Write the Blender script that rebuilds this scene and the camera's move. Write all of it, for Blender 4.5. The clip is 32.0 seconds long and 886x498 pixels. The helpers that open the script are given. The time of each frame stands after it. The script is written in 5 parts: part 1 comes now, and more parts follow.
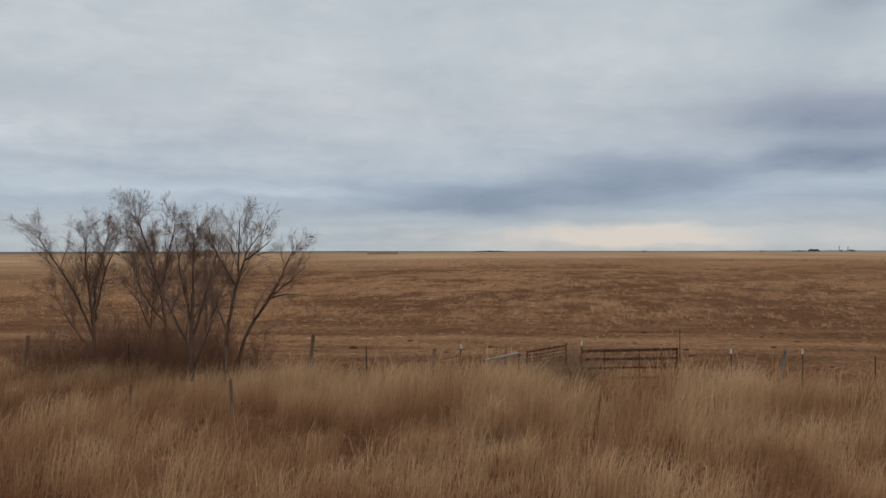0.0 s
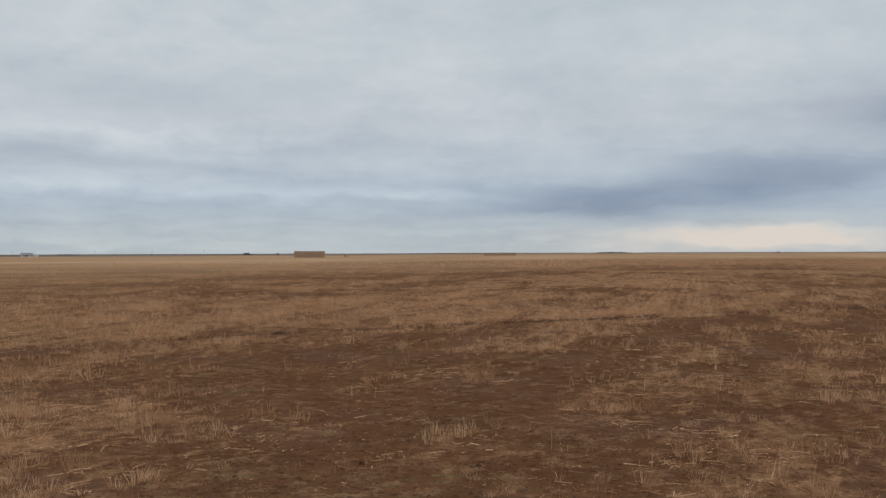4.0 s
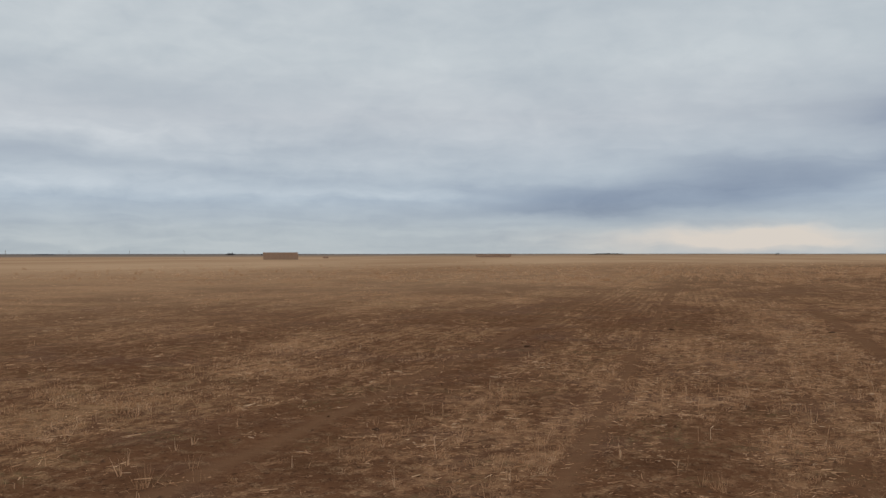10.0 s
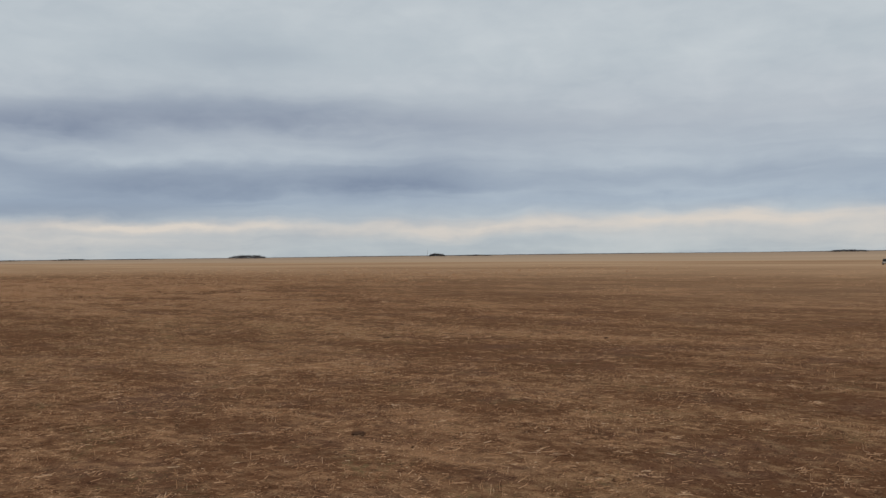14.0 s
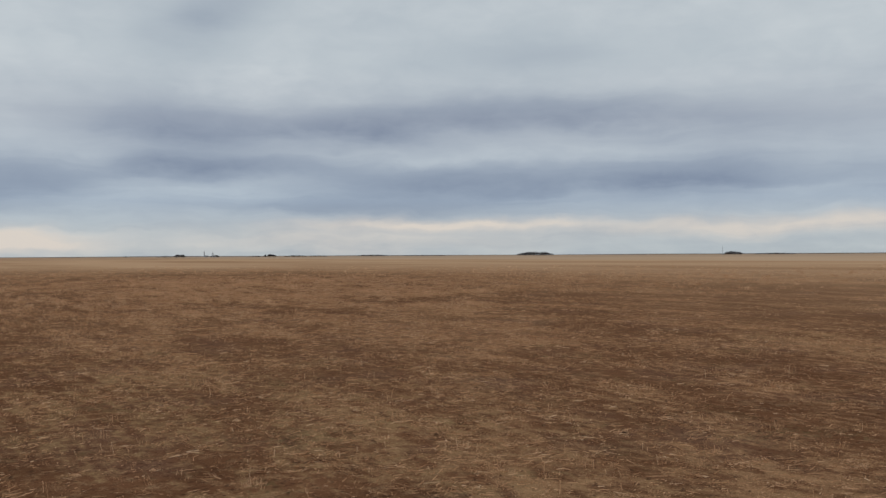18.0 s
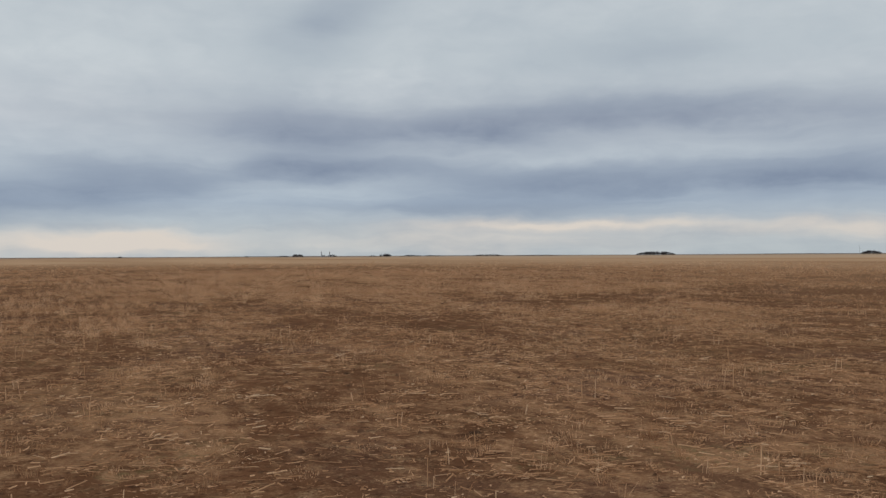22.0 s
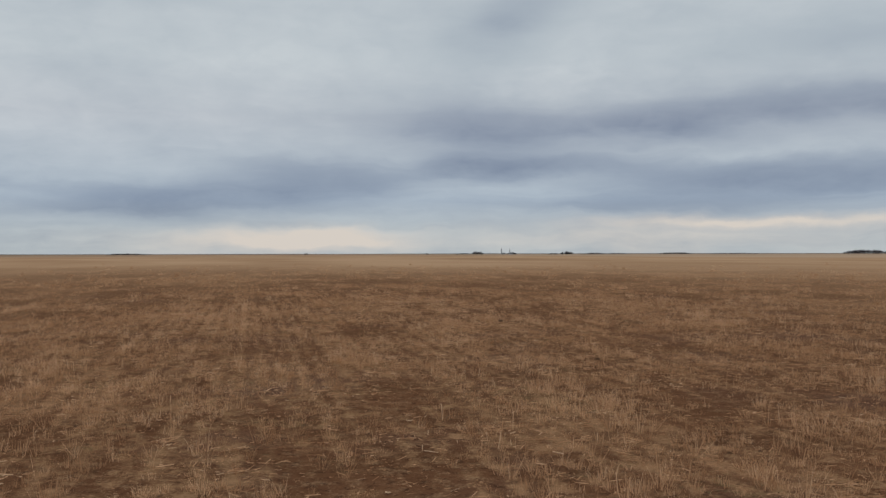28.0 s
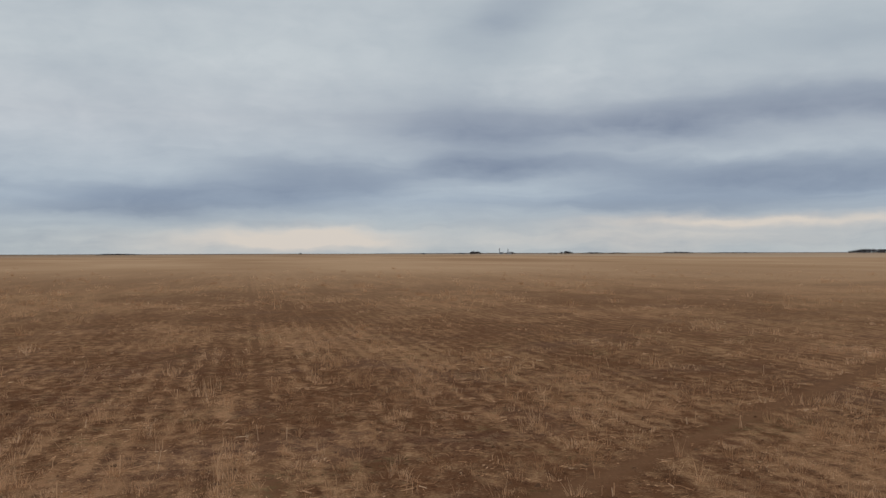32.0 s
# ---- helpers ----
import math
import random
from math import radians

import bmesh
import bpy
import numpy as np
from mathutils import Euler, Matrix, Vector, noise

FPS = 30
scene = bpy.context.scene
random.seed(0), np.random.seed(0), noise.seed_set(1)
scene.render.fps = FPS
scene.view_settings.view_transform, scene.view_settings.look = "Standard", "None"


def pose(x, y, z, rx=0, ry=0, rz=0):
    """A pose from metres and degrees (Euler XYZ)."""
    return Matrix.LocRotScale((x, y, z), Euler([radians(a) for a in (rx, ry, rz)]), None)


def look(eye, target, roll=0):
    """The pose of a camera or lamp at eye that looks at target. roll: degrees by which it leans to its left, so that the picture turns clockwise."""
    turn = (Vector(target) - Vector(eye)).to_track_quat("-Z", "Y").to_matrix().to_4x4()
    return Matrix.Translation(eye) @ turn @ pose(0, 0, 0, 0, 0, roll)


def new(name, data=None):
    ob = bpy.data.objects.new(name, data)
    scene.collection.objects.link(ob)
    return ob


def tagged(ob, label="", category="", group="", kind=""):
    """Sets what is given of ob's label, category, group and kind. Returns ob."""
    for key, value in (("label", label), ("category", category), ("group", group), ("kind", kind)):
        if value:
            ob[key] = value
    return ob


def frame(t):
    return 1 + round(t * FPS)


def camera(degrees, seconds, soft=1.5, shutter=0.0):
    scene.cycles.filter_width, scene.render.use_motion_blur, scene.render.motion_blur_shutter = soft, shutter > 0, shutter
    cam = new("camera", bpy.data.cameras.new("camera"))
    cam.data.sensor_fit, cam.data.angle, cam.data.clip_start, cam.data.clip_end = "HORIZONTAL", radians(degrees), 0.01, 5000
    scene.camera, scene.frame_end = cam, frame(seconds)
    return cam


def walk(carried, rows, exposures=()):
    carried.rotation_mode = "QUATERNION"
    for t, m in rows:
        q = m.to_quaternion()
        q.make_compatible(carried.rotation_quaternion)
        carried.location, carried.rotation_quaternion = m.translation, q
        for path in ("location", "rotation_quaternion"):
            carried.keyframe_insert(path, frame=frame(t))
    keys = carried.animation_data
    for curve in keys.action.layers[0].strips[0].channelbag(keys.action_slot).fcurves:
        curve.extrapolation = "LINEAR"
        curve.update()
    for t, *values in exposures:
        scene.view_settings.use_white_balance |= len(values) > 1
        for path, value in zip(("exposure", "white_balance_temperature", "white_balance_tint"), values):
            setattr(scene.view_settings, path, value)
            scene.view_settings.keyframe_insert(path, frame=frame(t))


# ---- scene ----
cam = camera(52.02, 32.0, soft=1.45)
PATH = [
    (0, pose(-0.00, 0.00, 4.30, 90.11, 0.08, -0.14)),
    (0.5, pose(0.29, 6.75, 4.23, 90.16, 0.06, 0.03)),
    (1, pose(0.49, 13.11, 4.26, 90.21, 0.09, -0.07)),
    (1.5, pose(0.79, 19.40, 4.30, 90.21, 0.06, -0.03)),
    (2, pose(1.15, 25.86, 4.23, 90.22, 0.04, 2.13)),
    (2.5, pose(1.11, 32.41, 4.01, 90.23, 0.07, 5.00)),
    (3, pose(0.77, 39.07, 3.71, 90.24, 0.13, 6.58)),
    (3.5, pose(0.23, 45.82, 3.40, 90.24, 0.18, 7.24)),
    (4, pose(-0.41, 52.69, 3.16, 90.25, 0.19, 7.39)),
    (4.5, pose(-1.06, 59.67, 3.04, 90.25, 0.14, 7.40)),
    (5, pose(-1.60, 66.78, 3.13, 90.24, -0.01, 7.66)),
    (5.5, pose(-2.21, 73.62, 3.24, 90.23, -0.04, 7.75)),
    (6, pose(-2.80, 80.43, 3.34, 90.27, -0.05, 7.80)),
    (6.5, pose(-3.61, 86.75, 3.42, 90.25, -0.15, 7.62)),
    (7, pose(-4.06, 92.70, 3.47, 90.28, -0.04, 7.73)),
    (7.5, pose(-4.56, 98.72, 3.60, 90.27, -0.04, 7.79)),
    (8, pose(-5.12, 104.69, 3.70, 90.27, -0.04, 7.77)),
    (8.5, pose(-5.64, 110.69, 3.81, 90.28, -0.00, 7.85)),
    (9, pose(-6.27, 116.90, 3.91, 90.29, -0.06, 7.64)),
    (9.5, pose(-6.76, 122.94, 4.04, 90.26, -0.08, 7.49)),
    (10, pose(-7.20, 128.84, 4.13, 90.28, 0.03, 6.91)),
    (10.5, pose(-7.51, 134.76, 4.21, 90.29, 0.19, 4.66)),
    (11, pose(-7.52, 140.57, 4.39, 90.26, 0.28, 1.34)),
    (11.5, pose(-6.70, 145.89, 4.45, 90.31, 0.27, -6.24)),
    (12, pose(-5.08, 151.24, 4.50, 90.40, 0.33, -15.33)),
    (12.5, pose(-2.70, 156.09, 4.54, 90.41, 0.44, -24.31)),
    (13, pose(0.01, 160.31, 4.57, 90.46, 0.46, -33.52)),
    (13.5, pose(3.33, 163.79, 4.69, 90.46, 0.55, -42.47)),
    (14, pose(7.39, 166.71, 4.79, 90.37, 0.67, -57.29)),
    (14.5, pose(11.73, 169.36, 4.75, 90.13, 0.76, -74.55)),
    (15, pose(16.16, 171.99, 4.64, 90.03, 0.81, -82.36)),
    (15.5, pose(20.66, 174.65, 4.51, 90.03, 0.82, -80.74)),
    (16, pose(25.17, 177.37, 4.39, 90.11, 0.77, -73.72)),
    (16.5, pose(29.69, 180.19, 4.33, 90.23, 0.63, -64.34)),
    (17, pose(34.16, 183.14, 4.37, 90.37, 0.41, -55.63)),
    (17.5, pose(37.97, 186.57, 4.40, 90.37, 0.31, -47.07)),
    (18, pose(41.28, 190.33, 4.43, 90.35, 0.30, -39.21)),
    (18.5, pose(44.10, 194.43, 4.45, 90.38, 0.35, -32.62)),
    (19, pose(46.80, 198.56, 4.48, 90.39, 0.41, -31.90)),
    (19.5, pose(49.44, 202.63, 4.33, 90.39, 0.38, -31.95)),
    (20, pose(52.11, 206.76, 3.81, 90.41, 0.33, -32.00)),
    (20.5, pose(54.79, 210.85, 3.02, 90.39, 0.34, -31.97)),
    (21, pose(57.53, 215.02, 2.40, 90.35, 0.33, -32.01)),
    (21.5, pose(60.35, 219.12, 2.32, 90.35, 0.28, -31.93)),
    (22, pose(63.11, 223.26, 2.38, 90.41, 0.32, -31.98)),
    (22.5, pose(65.92, 227.39, 2.46, 90.42, 0.32, -31.80)),
    (23, pose(68.61, 231.68, 2.57, 90.32, 0.27, -29.79)),
    (23.5, pose(71.05, 236.13, 2.66, 90.27, 0.25, -26.30)),
    (24, pose(73.64, 240.56, 2.73, 90.26, 0.23, -25.72)),
    (24.5, pose(76.23, 245.13, 2.77, 90.25, 0.21, -25.12)),
    (24.7, pose(77.27, 247.03, 2.80, 90.25, 0.20, -23.75)),
    (24.9, pose(78.32, 248.97, 2.83, 90.26, 0.18, -21.50)),
    (25.1, pose(79.38, 250.95, 2.87, 90.26, 0.16, -20.72)),
    (25.5, pose(81.50, 255.04, 2.94, 90.29, 0.11, -20.69)),
    (26, pose(84.17, 260.43, 3.04, 90.32, 0.04, -20.57)),
    (26.5, pose(86.86, 266.11, 3.15, 90.34, -0.01, -20.55)),
    (27, pose(89.57, 272.10, 3.26, 90.35, -0.03, -20.58)),
    (27.5, pose(92.28, 278.41, 3.36, 90.34, 0.00, -20.61)),
    (28, pose(94.99, 285.04, 3.44, 90.28, 0.11, -20.60)),
    (28.5, pose(97.55, 291.43, 3.47, 90.30, 0.10, -20.65)),
    (29, pose(100.16, 297.75, 3.55, 90.28, 0.16, -20.57)),
    (29.5, pose(102.69, 303.94, 3.64, 90.26, 0.24, -20.52)),
    (30, pose(105.25, 310.34, 3.68, 90.29, 0.21, -20.54)),
    (30.5, pose(107.83, 316.75, 3.71, 90.28, 0.29, -20.51)),
    (31, pose(110.37, 323.07, 3.78, 90.22, 0.36, -20.51)),
    (31.5, pose(112.89, 329.29, 3.83, 90.17, 0.33, -20.53)),
    (32, pose(115.42, 335.30, 3.81, 90.25, 0.18, -20.76)),
]
walk(cam, PATH, [(0, 0.0), (2.5, 0.01), (5, 0.06), (6.5, 0.04), (9, 0.0), (25, 0.0), (28, -0.04), (32, -0.05)])

# ---------- world, sun ----------
def node(nt, kind, **inputs):
    """A node of that kind; inputs by socket number (i0, i1, ...)."""
    n = nt.nodes.new(kind)
    for key, value in inputs.items():
        s = n.inputs[int(key[1:])]
        if isinstance(value, bpy.types.NodeSocket):
            nt.links.new(value, s)
        else:
            s.default_value = value
    return n


def calc(nt, op, *values):
    n = nt.nodes.new("ShaderNodeMath")
    n.operation = op
    for s, value in zip(n.inputs, values):
        if isinstance(value, bpy.types.NodeSocket):
            nt.links.new(value, s)
        else:
            s.default_value = value
    return n.outputs[0]


def blend(nt, fac, a, b, mode="MIX"):
    n = nt.nodes.new("ShaderNodeMix")
    n.data_type, n.blend_type = "RGBA", mode
    for s, value in ((n.inputs[0], fac), (n.inputs[6], a), (n.inputs[7], b)):
        if isinstance(value, bpy.types.NodeSocket):
            nt.links.new(value, s)
        else:
            s.default_value = (*value, 1) if isinstance(value, tuple) else value
    return n.outputs[2]


def ramp(nt, fac, *stops):
    n = nt.nodes.new("ShaderNodeValToRGB")
    nt.links.new(fac, n.inputs[0])
    e = n.color_ramp.elements
    while len(e) < len(stops):
        e.new(0.5)
    for el, (p, c) in zip(e, stops):
        el.position, el.color = p, (*c, 1) if isinstance(c, tuple) else (c, c, c, 1)
    return n.outputs[0]


def noise_at(nt, vector, scale, detail=4.0, rough=0.5, stretch=None, distortion=0.0):
    if stretch:
        mp = nt.nodes.new("ShaderNodeMapping")
        nt.links.new(vector, mp.inputs[0])
        mp.inputs[3].default_value = stretch
        vector = mp.outputs[0]
    n = nt.nodes.new("ShaderNodeTexNoise")
    nt.links.new(vector, n.inputs["Vector"])
    n.inputs["Scale"].default_value, n.inputs["Detail"].default_value = scale, detail
    n.inputs["Roughness"].default_value, n.inputs["Distortion"].default_value = rough, distortion
    return n.outputs[0]


world = bpy.data.worlds.new("overcast_sky")
scene.world = world
world.use_nodes = True
wt = world.node_tree
background = wt.nodes["Background"]
ray = wt.nodes.new("ShaderNodeTexCoord").outputs["Generated"]
xyz = node(wt, "ShaderNodeSeparateXYZ", i0=ray).outputs
east = calc(wt, "DEGREES", calc(wt, "ARCTAN2", xyz[0], xyz[1]))
up = calc(wt, "DEGREES", calc(wt, "ARCSINE", xyz[2]))
# the cloud deck, laid flat overhead so that it draws together towards the horizon
deep = calc(wt, "ADD", calc(wt, "MAXIMUM", xyz[2], 0.0), 0.05)
deck = node(wt, "ShaderNodeCombineXYZ", i0=calc(wt, "DIVIDE", xyz[0], deep), i1=calc(wt, "DIVIDE", xyz[1], deep), i2=0.0).outputs[0]
skyflat = node(wt, "ShaderNodeCombineXYZ", i0=calc(wt, "MULTIPLY", east, 0.035), i1=calc(wt, "MULTIPLY", up, 0.16), i2=0.3).outputs[0]
wisp = noise_at(wt, skyflat, 2.2, 4, 0.45, (1.6, 0.7, 1.0))
puffs = noise_at(wt, skyflat, 4.0, 5, 0.52, (1.4, 0.8, 1.0))
mottle = noise_at(wt, skyflat, 7.0, 5, 0.55, (1.8, 0.8, 1.0), 0.6)
swirl = noise_at(wt, skyflat, 1.5, 3, 0.5)
east_w = calc(wt, "ADD", east, calc(wt, "MULTIPLY", calc(wt, "SUBTRACT", swirl, 0.5), 6.0))
up_w = calc(wt, "ADD", up, calc(wt, "MULTIPLY", calc(wt, "SUBTRACT", puffs, 0.5), 1.8))


def cloud(a, e, wide, tall, amount, slope=0.0):
    """One bank of cloud round the bearing a and the height e, in degrees."""
    da = calc(wt, "SUBTRACT", east_w, a)
    de = calc(wt, "SUBTRACT", calc(wt, "SUBTRACT", up_w, e), calc(wt, "MULTIPLY", da, slope))
    q = calc(wt, "ADD", calc(wt, "POWER", calc(wt, "ABSOLUTE", calc(wt, "DIVIDE", da, wide)), 2.0),
             calc(wt, "POWER", calc(wt, "ABSOLUTE", calc(wt, "DIVIDE", de, tall)), 2.0))
    return calc(wt, "MULTIPLY", calc(wt, "EXPONENT", calc(wt, "MULTIPLY", q, -1.0)), amount)


def total(parts):
    s = parts[0]
    for q in parts[1:]:
        s = calc(wt, "ADD", s, q)
    return s


banks = total([
    # dark banks
    cloud(23.5, 5.5, 4.5, 0.8, -0.42), cloud(22, 8.1, 4.5, 1.4, -0.30), cloud(32, 7.9, 8, 1.3, -0.44, 0.03), cloud(46, 8.8, 10, 1.2, -0.36),
    cloud(3.5, 3.2, 7, 1.1, -0.46), cloud(12, 3.9, 5, 0.7, -0.24), cloud(-9, 2.5, 9, 0.8, -0.06), cloud(11, 5.1, 4.0, 0.8, -0.22), cloud(16, 4.7, 4, 0.8, -0.2),
    cloud(41, 4.3, 8, 1.0, -0.42), cloud(54, 4.7, 7, 1.2, -0.46), cloud(60, 7.8, 14, 1.5, -0.18), cloud(74, 4.6, 12, 0.6, -0.16),
    cloud(25, 14.2, 4.0, 2.6, -0.30, 0.3), cloud(18, 8.2, 4.0, 2.0, -0.07), cloud(-28, 5.6, 9, 0.4, -0.12, -0.09), cloud(46, 12.5, 8, 1.3, -0.16),
    cloud(29, 5.5, 5, 0.8, -0.24), cloud(28, 3.0, 8, 0.6, -0.18), cloud(95, 7.5, 18, 1.5, -0.12), cloud(38, 2.2, 13, 1.6, -0.10), cloud(-24, 9.6, 10, 1.3, -0.08),
    # pale banks
    cloud(27.5, 10.8, 5, 1.2, 0.12), cloud(18.5, 6.0, 2, 0.5, 0.10), cloud(39, 6.0, 7, 0.5, 0.10), cloud(-30, 7.4, 9, 0.7, 0.17),
    cloud(-32, 4.3, 10, 0.8, 0.2), cloud(-22, 13.0, 16, 4.0, 0.07), cloud(-13, 6.0, 13, 3.5, 0.07), cloud(-16, 3.7, 9, 0.4, 0.10), cloud(8.5, 11.6, 4, 1.2, 0.08), cloud(24, 4.0, 3, 0.4, 0.06), cloud(-6, 3.5, 5, 0.3, 0.10)])
# thin long strands that run level through the low banks
strand = noise_at(wt, node(wt, "ShaderNodeCombineXYZ", i0=calc(wt, "MULTIPLY", east_w, 0.075), i1=calc(wt, "MULTIPLY", up_w, 0.95), i2=1.7).outputs[0], 1.0, 5, 0.55, None, 0.5)
strands = calc(wt, "MULTIPLY", calc(wt, "SUBTRACT", strand, 0.5), node(wt, "ShaderNodeMapRange", i0=up, i1=1.0, i2=12.0, i3=0.40, i4=0.08).outputs[0])
deckgrain = calc(wt, "MULTIPLY", calc(wt, "SUBTRACT", noise_at(wt, deck, 0.4, 3, 0.5, (1.0, 1.0, 1.0)), 0.5), 0.12)
streaks = calc(wt, "MULTIPLY", calc(wt, "SUBTRACT", wisp, 0.5), 0.24)
level = ramp(wt, calc(wt, "DIVIDE", up, 40.0), (0.0, 0.61), (0.035, 0.62), (0.08, 0.555), (0.13, 0.595), (0.21, 0.67), (0.3, 0.725), (0.4, 0.71), (1.0, 0.7))
softness = calc(wt, "ADD", calc(wt, "MULTIPLY", calc(wt, "SUBTRACT", puffs, 0.5), 0.2), calc(wt, "MULTIPLY", calc(wt, "SUBTRACT", mottle, 0.5), 0.16))
broken = calc(wt, "MULTIPLY", banks, calc(wt, "ADD", -0.2, calc(wt, "ADD", calc(wt, "MULTIPLY", puffs, 1.4), calc(wt, "MULTIPLY", mottle, 0.9))))
bright = total([softness, node(wt, "ShaderNodeSeparateColor", i0=level).outputs[0], broken, deckgrain, streaks, strands])
cloudtone = ramp(wt, bright, (0.0, (0.20, 0.243, 0.33)), (0.35, (0.317, 0.367, 0.440)), (0.62, (0.463, 0.514, 0.560)), (0.8, (0.556, 0.599, 0.632)), (1.0, (0.665, 0.70, 0.72)))
glow = calc(wt, "MINIMUM", calc(wt, "MAXIMUM", total([
    cloud(13, 0.9, 5, 0.7, 0.85), cloud(8, 0.6, 8, 0.7, 0.45), cloud(40, 1.9, 8, 0.35, 0.75), cloud(33, 1.0, 12, 0.9, 0.4), cloud(58, 1.6, 9, 0.5, 0.7),
    cloud(74, 2.1, 12, 0.5, 0.6), cloud(92, 1.2, 16, 0.8, 0.6)]), 0.0), 1.0)
lowblue = ramp(wt, calc(wt, "DIVIDE", up, 12.0), (0.0, (0.985, 0.985, 0.955)), (0.12, (0.975, 0.985, 0.975)), (0.28, (0.935, 0.985, 1.045)), (0.45, (0.965, 0.985, 1.02)), (0.7, (1.0, 0.985, 0.995)), (1.0, (0.985, 0.995, 0.995)))
cloudtone = blend(wt, 1.0, cloudtone, lowblue, "MULTIPLY")
glow = calc(wt, "MINIMUM", calc(wt, "MULTIPLY", glow, calc(wt, "ADD", -0.05, calc(wt, "ADD", calc(wt, "MULTIPLY", mottle, 1.1), calc(wt, "MULTIPLY", strand, 1.7)))), 1.0)
cloudtone = blend(wt, glow, cloudtone, (0.69, 0.63, 0.57))
air = wt.nodes.new("ShaderNodeTexSky")
air.sky_type, air.sun_disc, air.sun_elevation, air.sun_rotation = "NISHITA", False, radians(38), radians(200)
clear = blend(wt, 1.0, air.outputs[0], (0.1, 0.1, 0.1), "MULTIPLY")
# an overcast dome is brightest towards the zenith
zenith = node(wt, "ShaderNodeMapRange", i0=up, i1=17.0, i2=60.0, i3=1.0, i4=2.0).outputs[0]
dome = blend(wt, 0.97, clear, cloudtone)
wt.links.new(dome, background.inputs[0])
wt.links.new(zenith, background.inputs[1])

sun = new("sun", bpy.data.lights.new("sun", "SUN"))
sun.data.energy, sun.data.angle, sun.data.color = 0.5, radians(35), (1.0, 0.93, 0.84)
sun.matrix_world = look((60 * math.sin(radians(40)), 60 * math.cos(radians(40)), 24), (0, 0, 0))


# ---------- materials ----------
def material(name, rough=0.85, metal=0.0):
    m = bpy.data.materials.new(name)
    m.use_nodes = True
    b = m.node_tree.nodes["Principled BSDF"]
    b.inputs["Roughness"].default_value, b.inputs["Metallic"].default_value = rough, metal
    b.inputs["Specular IOR Level"].default_value = 0.0 if rough > 0.8 else 0.3
    return m, m.node_tree, b


def bump(nt, b, height, strength, distance):
    n = node(nt, "ShaderNodeBump", i0=strength, i1=distance)
    nt.links.new(height, n.inputs["Height"])
    nt.links.new(n.outputs[0], b.inputs["Normal"])


def mottled(name, dark, light, scale, rough=0.85, metal=0.0, stretch=None, relief=0.3, depth=0.01, stain=None):
    """Two tones in patches and grain, with relief, over the object's own metres."""
    m, nt, b = material(name, rough, metal)
    at = nt.nodes.new("ShaderNodeTexCoord").outputs["Object"]
    coarse, fine = noise_at(nt, at, scale, 4, 0.6, stretch), noise_at(nt, at, scale * 9, 3, 0.6, stretch)
    f = calc(nt, "ADD", calc(nt, "MULTIPLY", coarse, 0.65), calc(nt, "MULTIPLY", fine, 0.35))
    c = ramp(nt, f, (0.34, dark), (0.66, light))
    if stain:
        c = blend(nt, ramp(nt, noise_at(nt, at, scale * 2.3, 5, 0.7), (0.52, 0.0), (0.62, 1.0)), c, stain)
    nt.links.new(c, b.inputs["Base Color"])
    bump(nt, b, fine, relief, depth)
    return m


def toned(name, *stops, rough=0.8, through_light=0.4):
    """Blades and straws: the tone of each one from the mesh's own 'tone' value."""
    m, nt, b = material(name, rough)
    b.inputs["Specular IOR Level"].default_value = 0.0
    a = nt.nodes.new("ShaderNodeAttribute")
    a.attribute_name = "tone"
    c = ramp(nt, a.outputs["Fac"], *stops)
    at = nt.nodes.new("ShaderNodeTexCoord").outputs["Object"]
    c = blend(nt, calc(nt, "MULTIPLY", noise_at(nt, at, 0.35, 4, 0.6), 0.2), c, (0.22, 0.105, 0.053))
    nt.links.new(c, b.inputs["Base Color"])
    thin = node(nt, "ShaderNodeBsdfTranslucent")
    nt.links.new(c, thin.inputs[0])
    mix = node(nt, "ShaderNodeMixShader", i0=through_light, i1=b.outputs[0], i2=thin.outputs[0])
    nt.links.new(mix.outputs[0], nt.nodes["Material Output"].inputs[0])
    return m


ROW_TURN = radians(8.5)      # the stubble rows run this far east of the y axis
ROW_GAP = 0.6


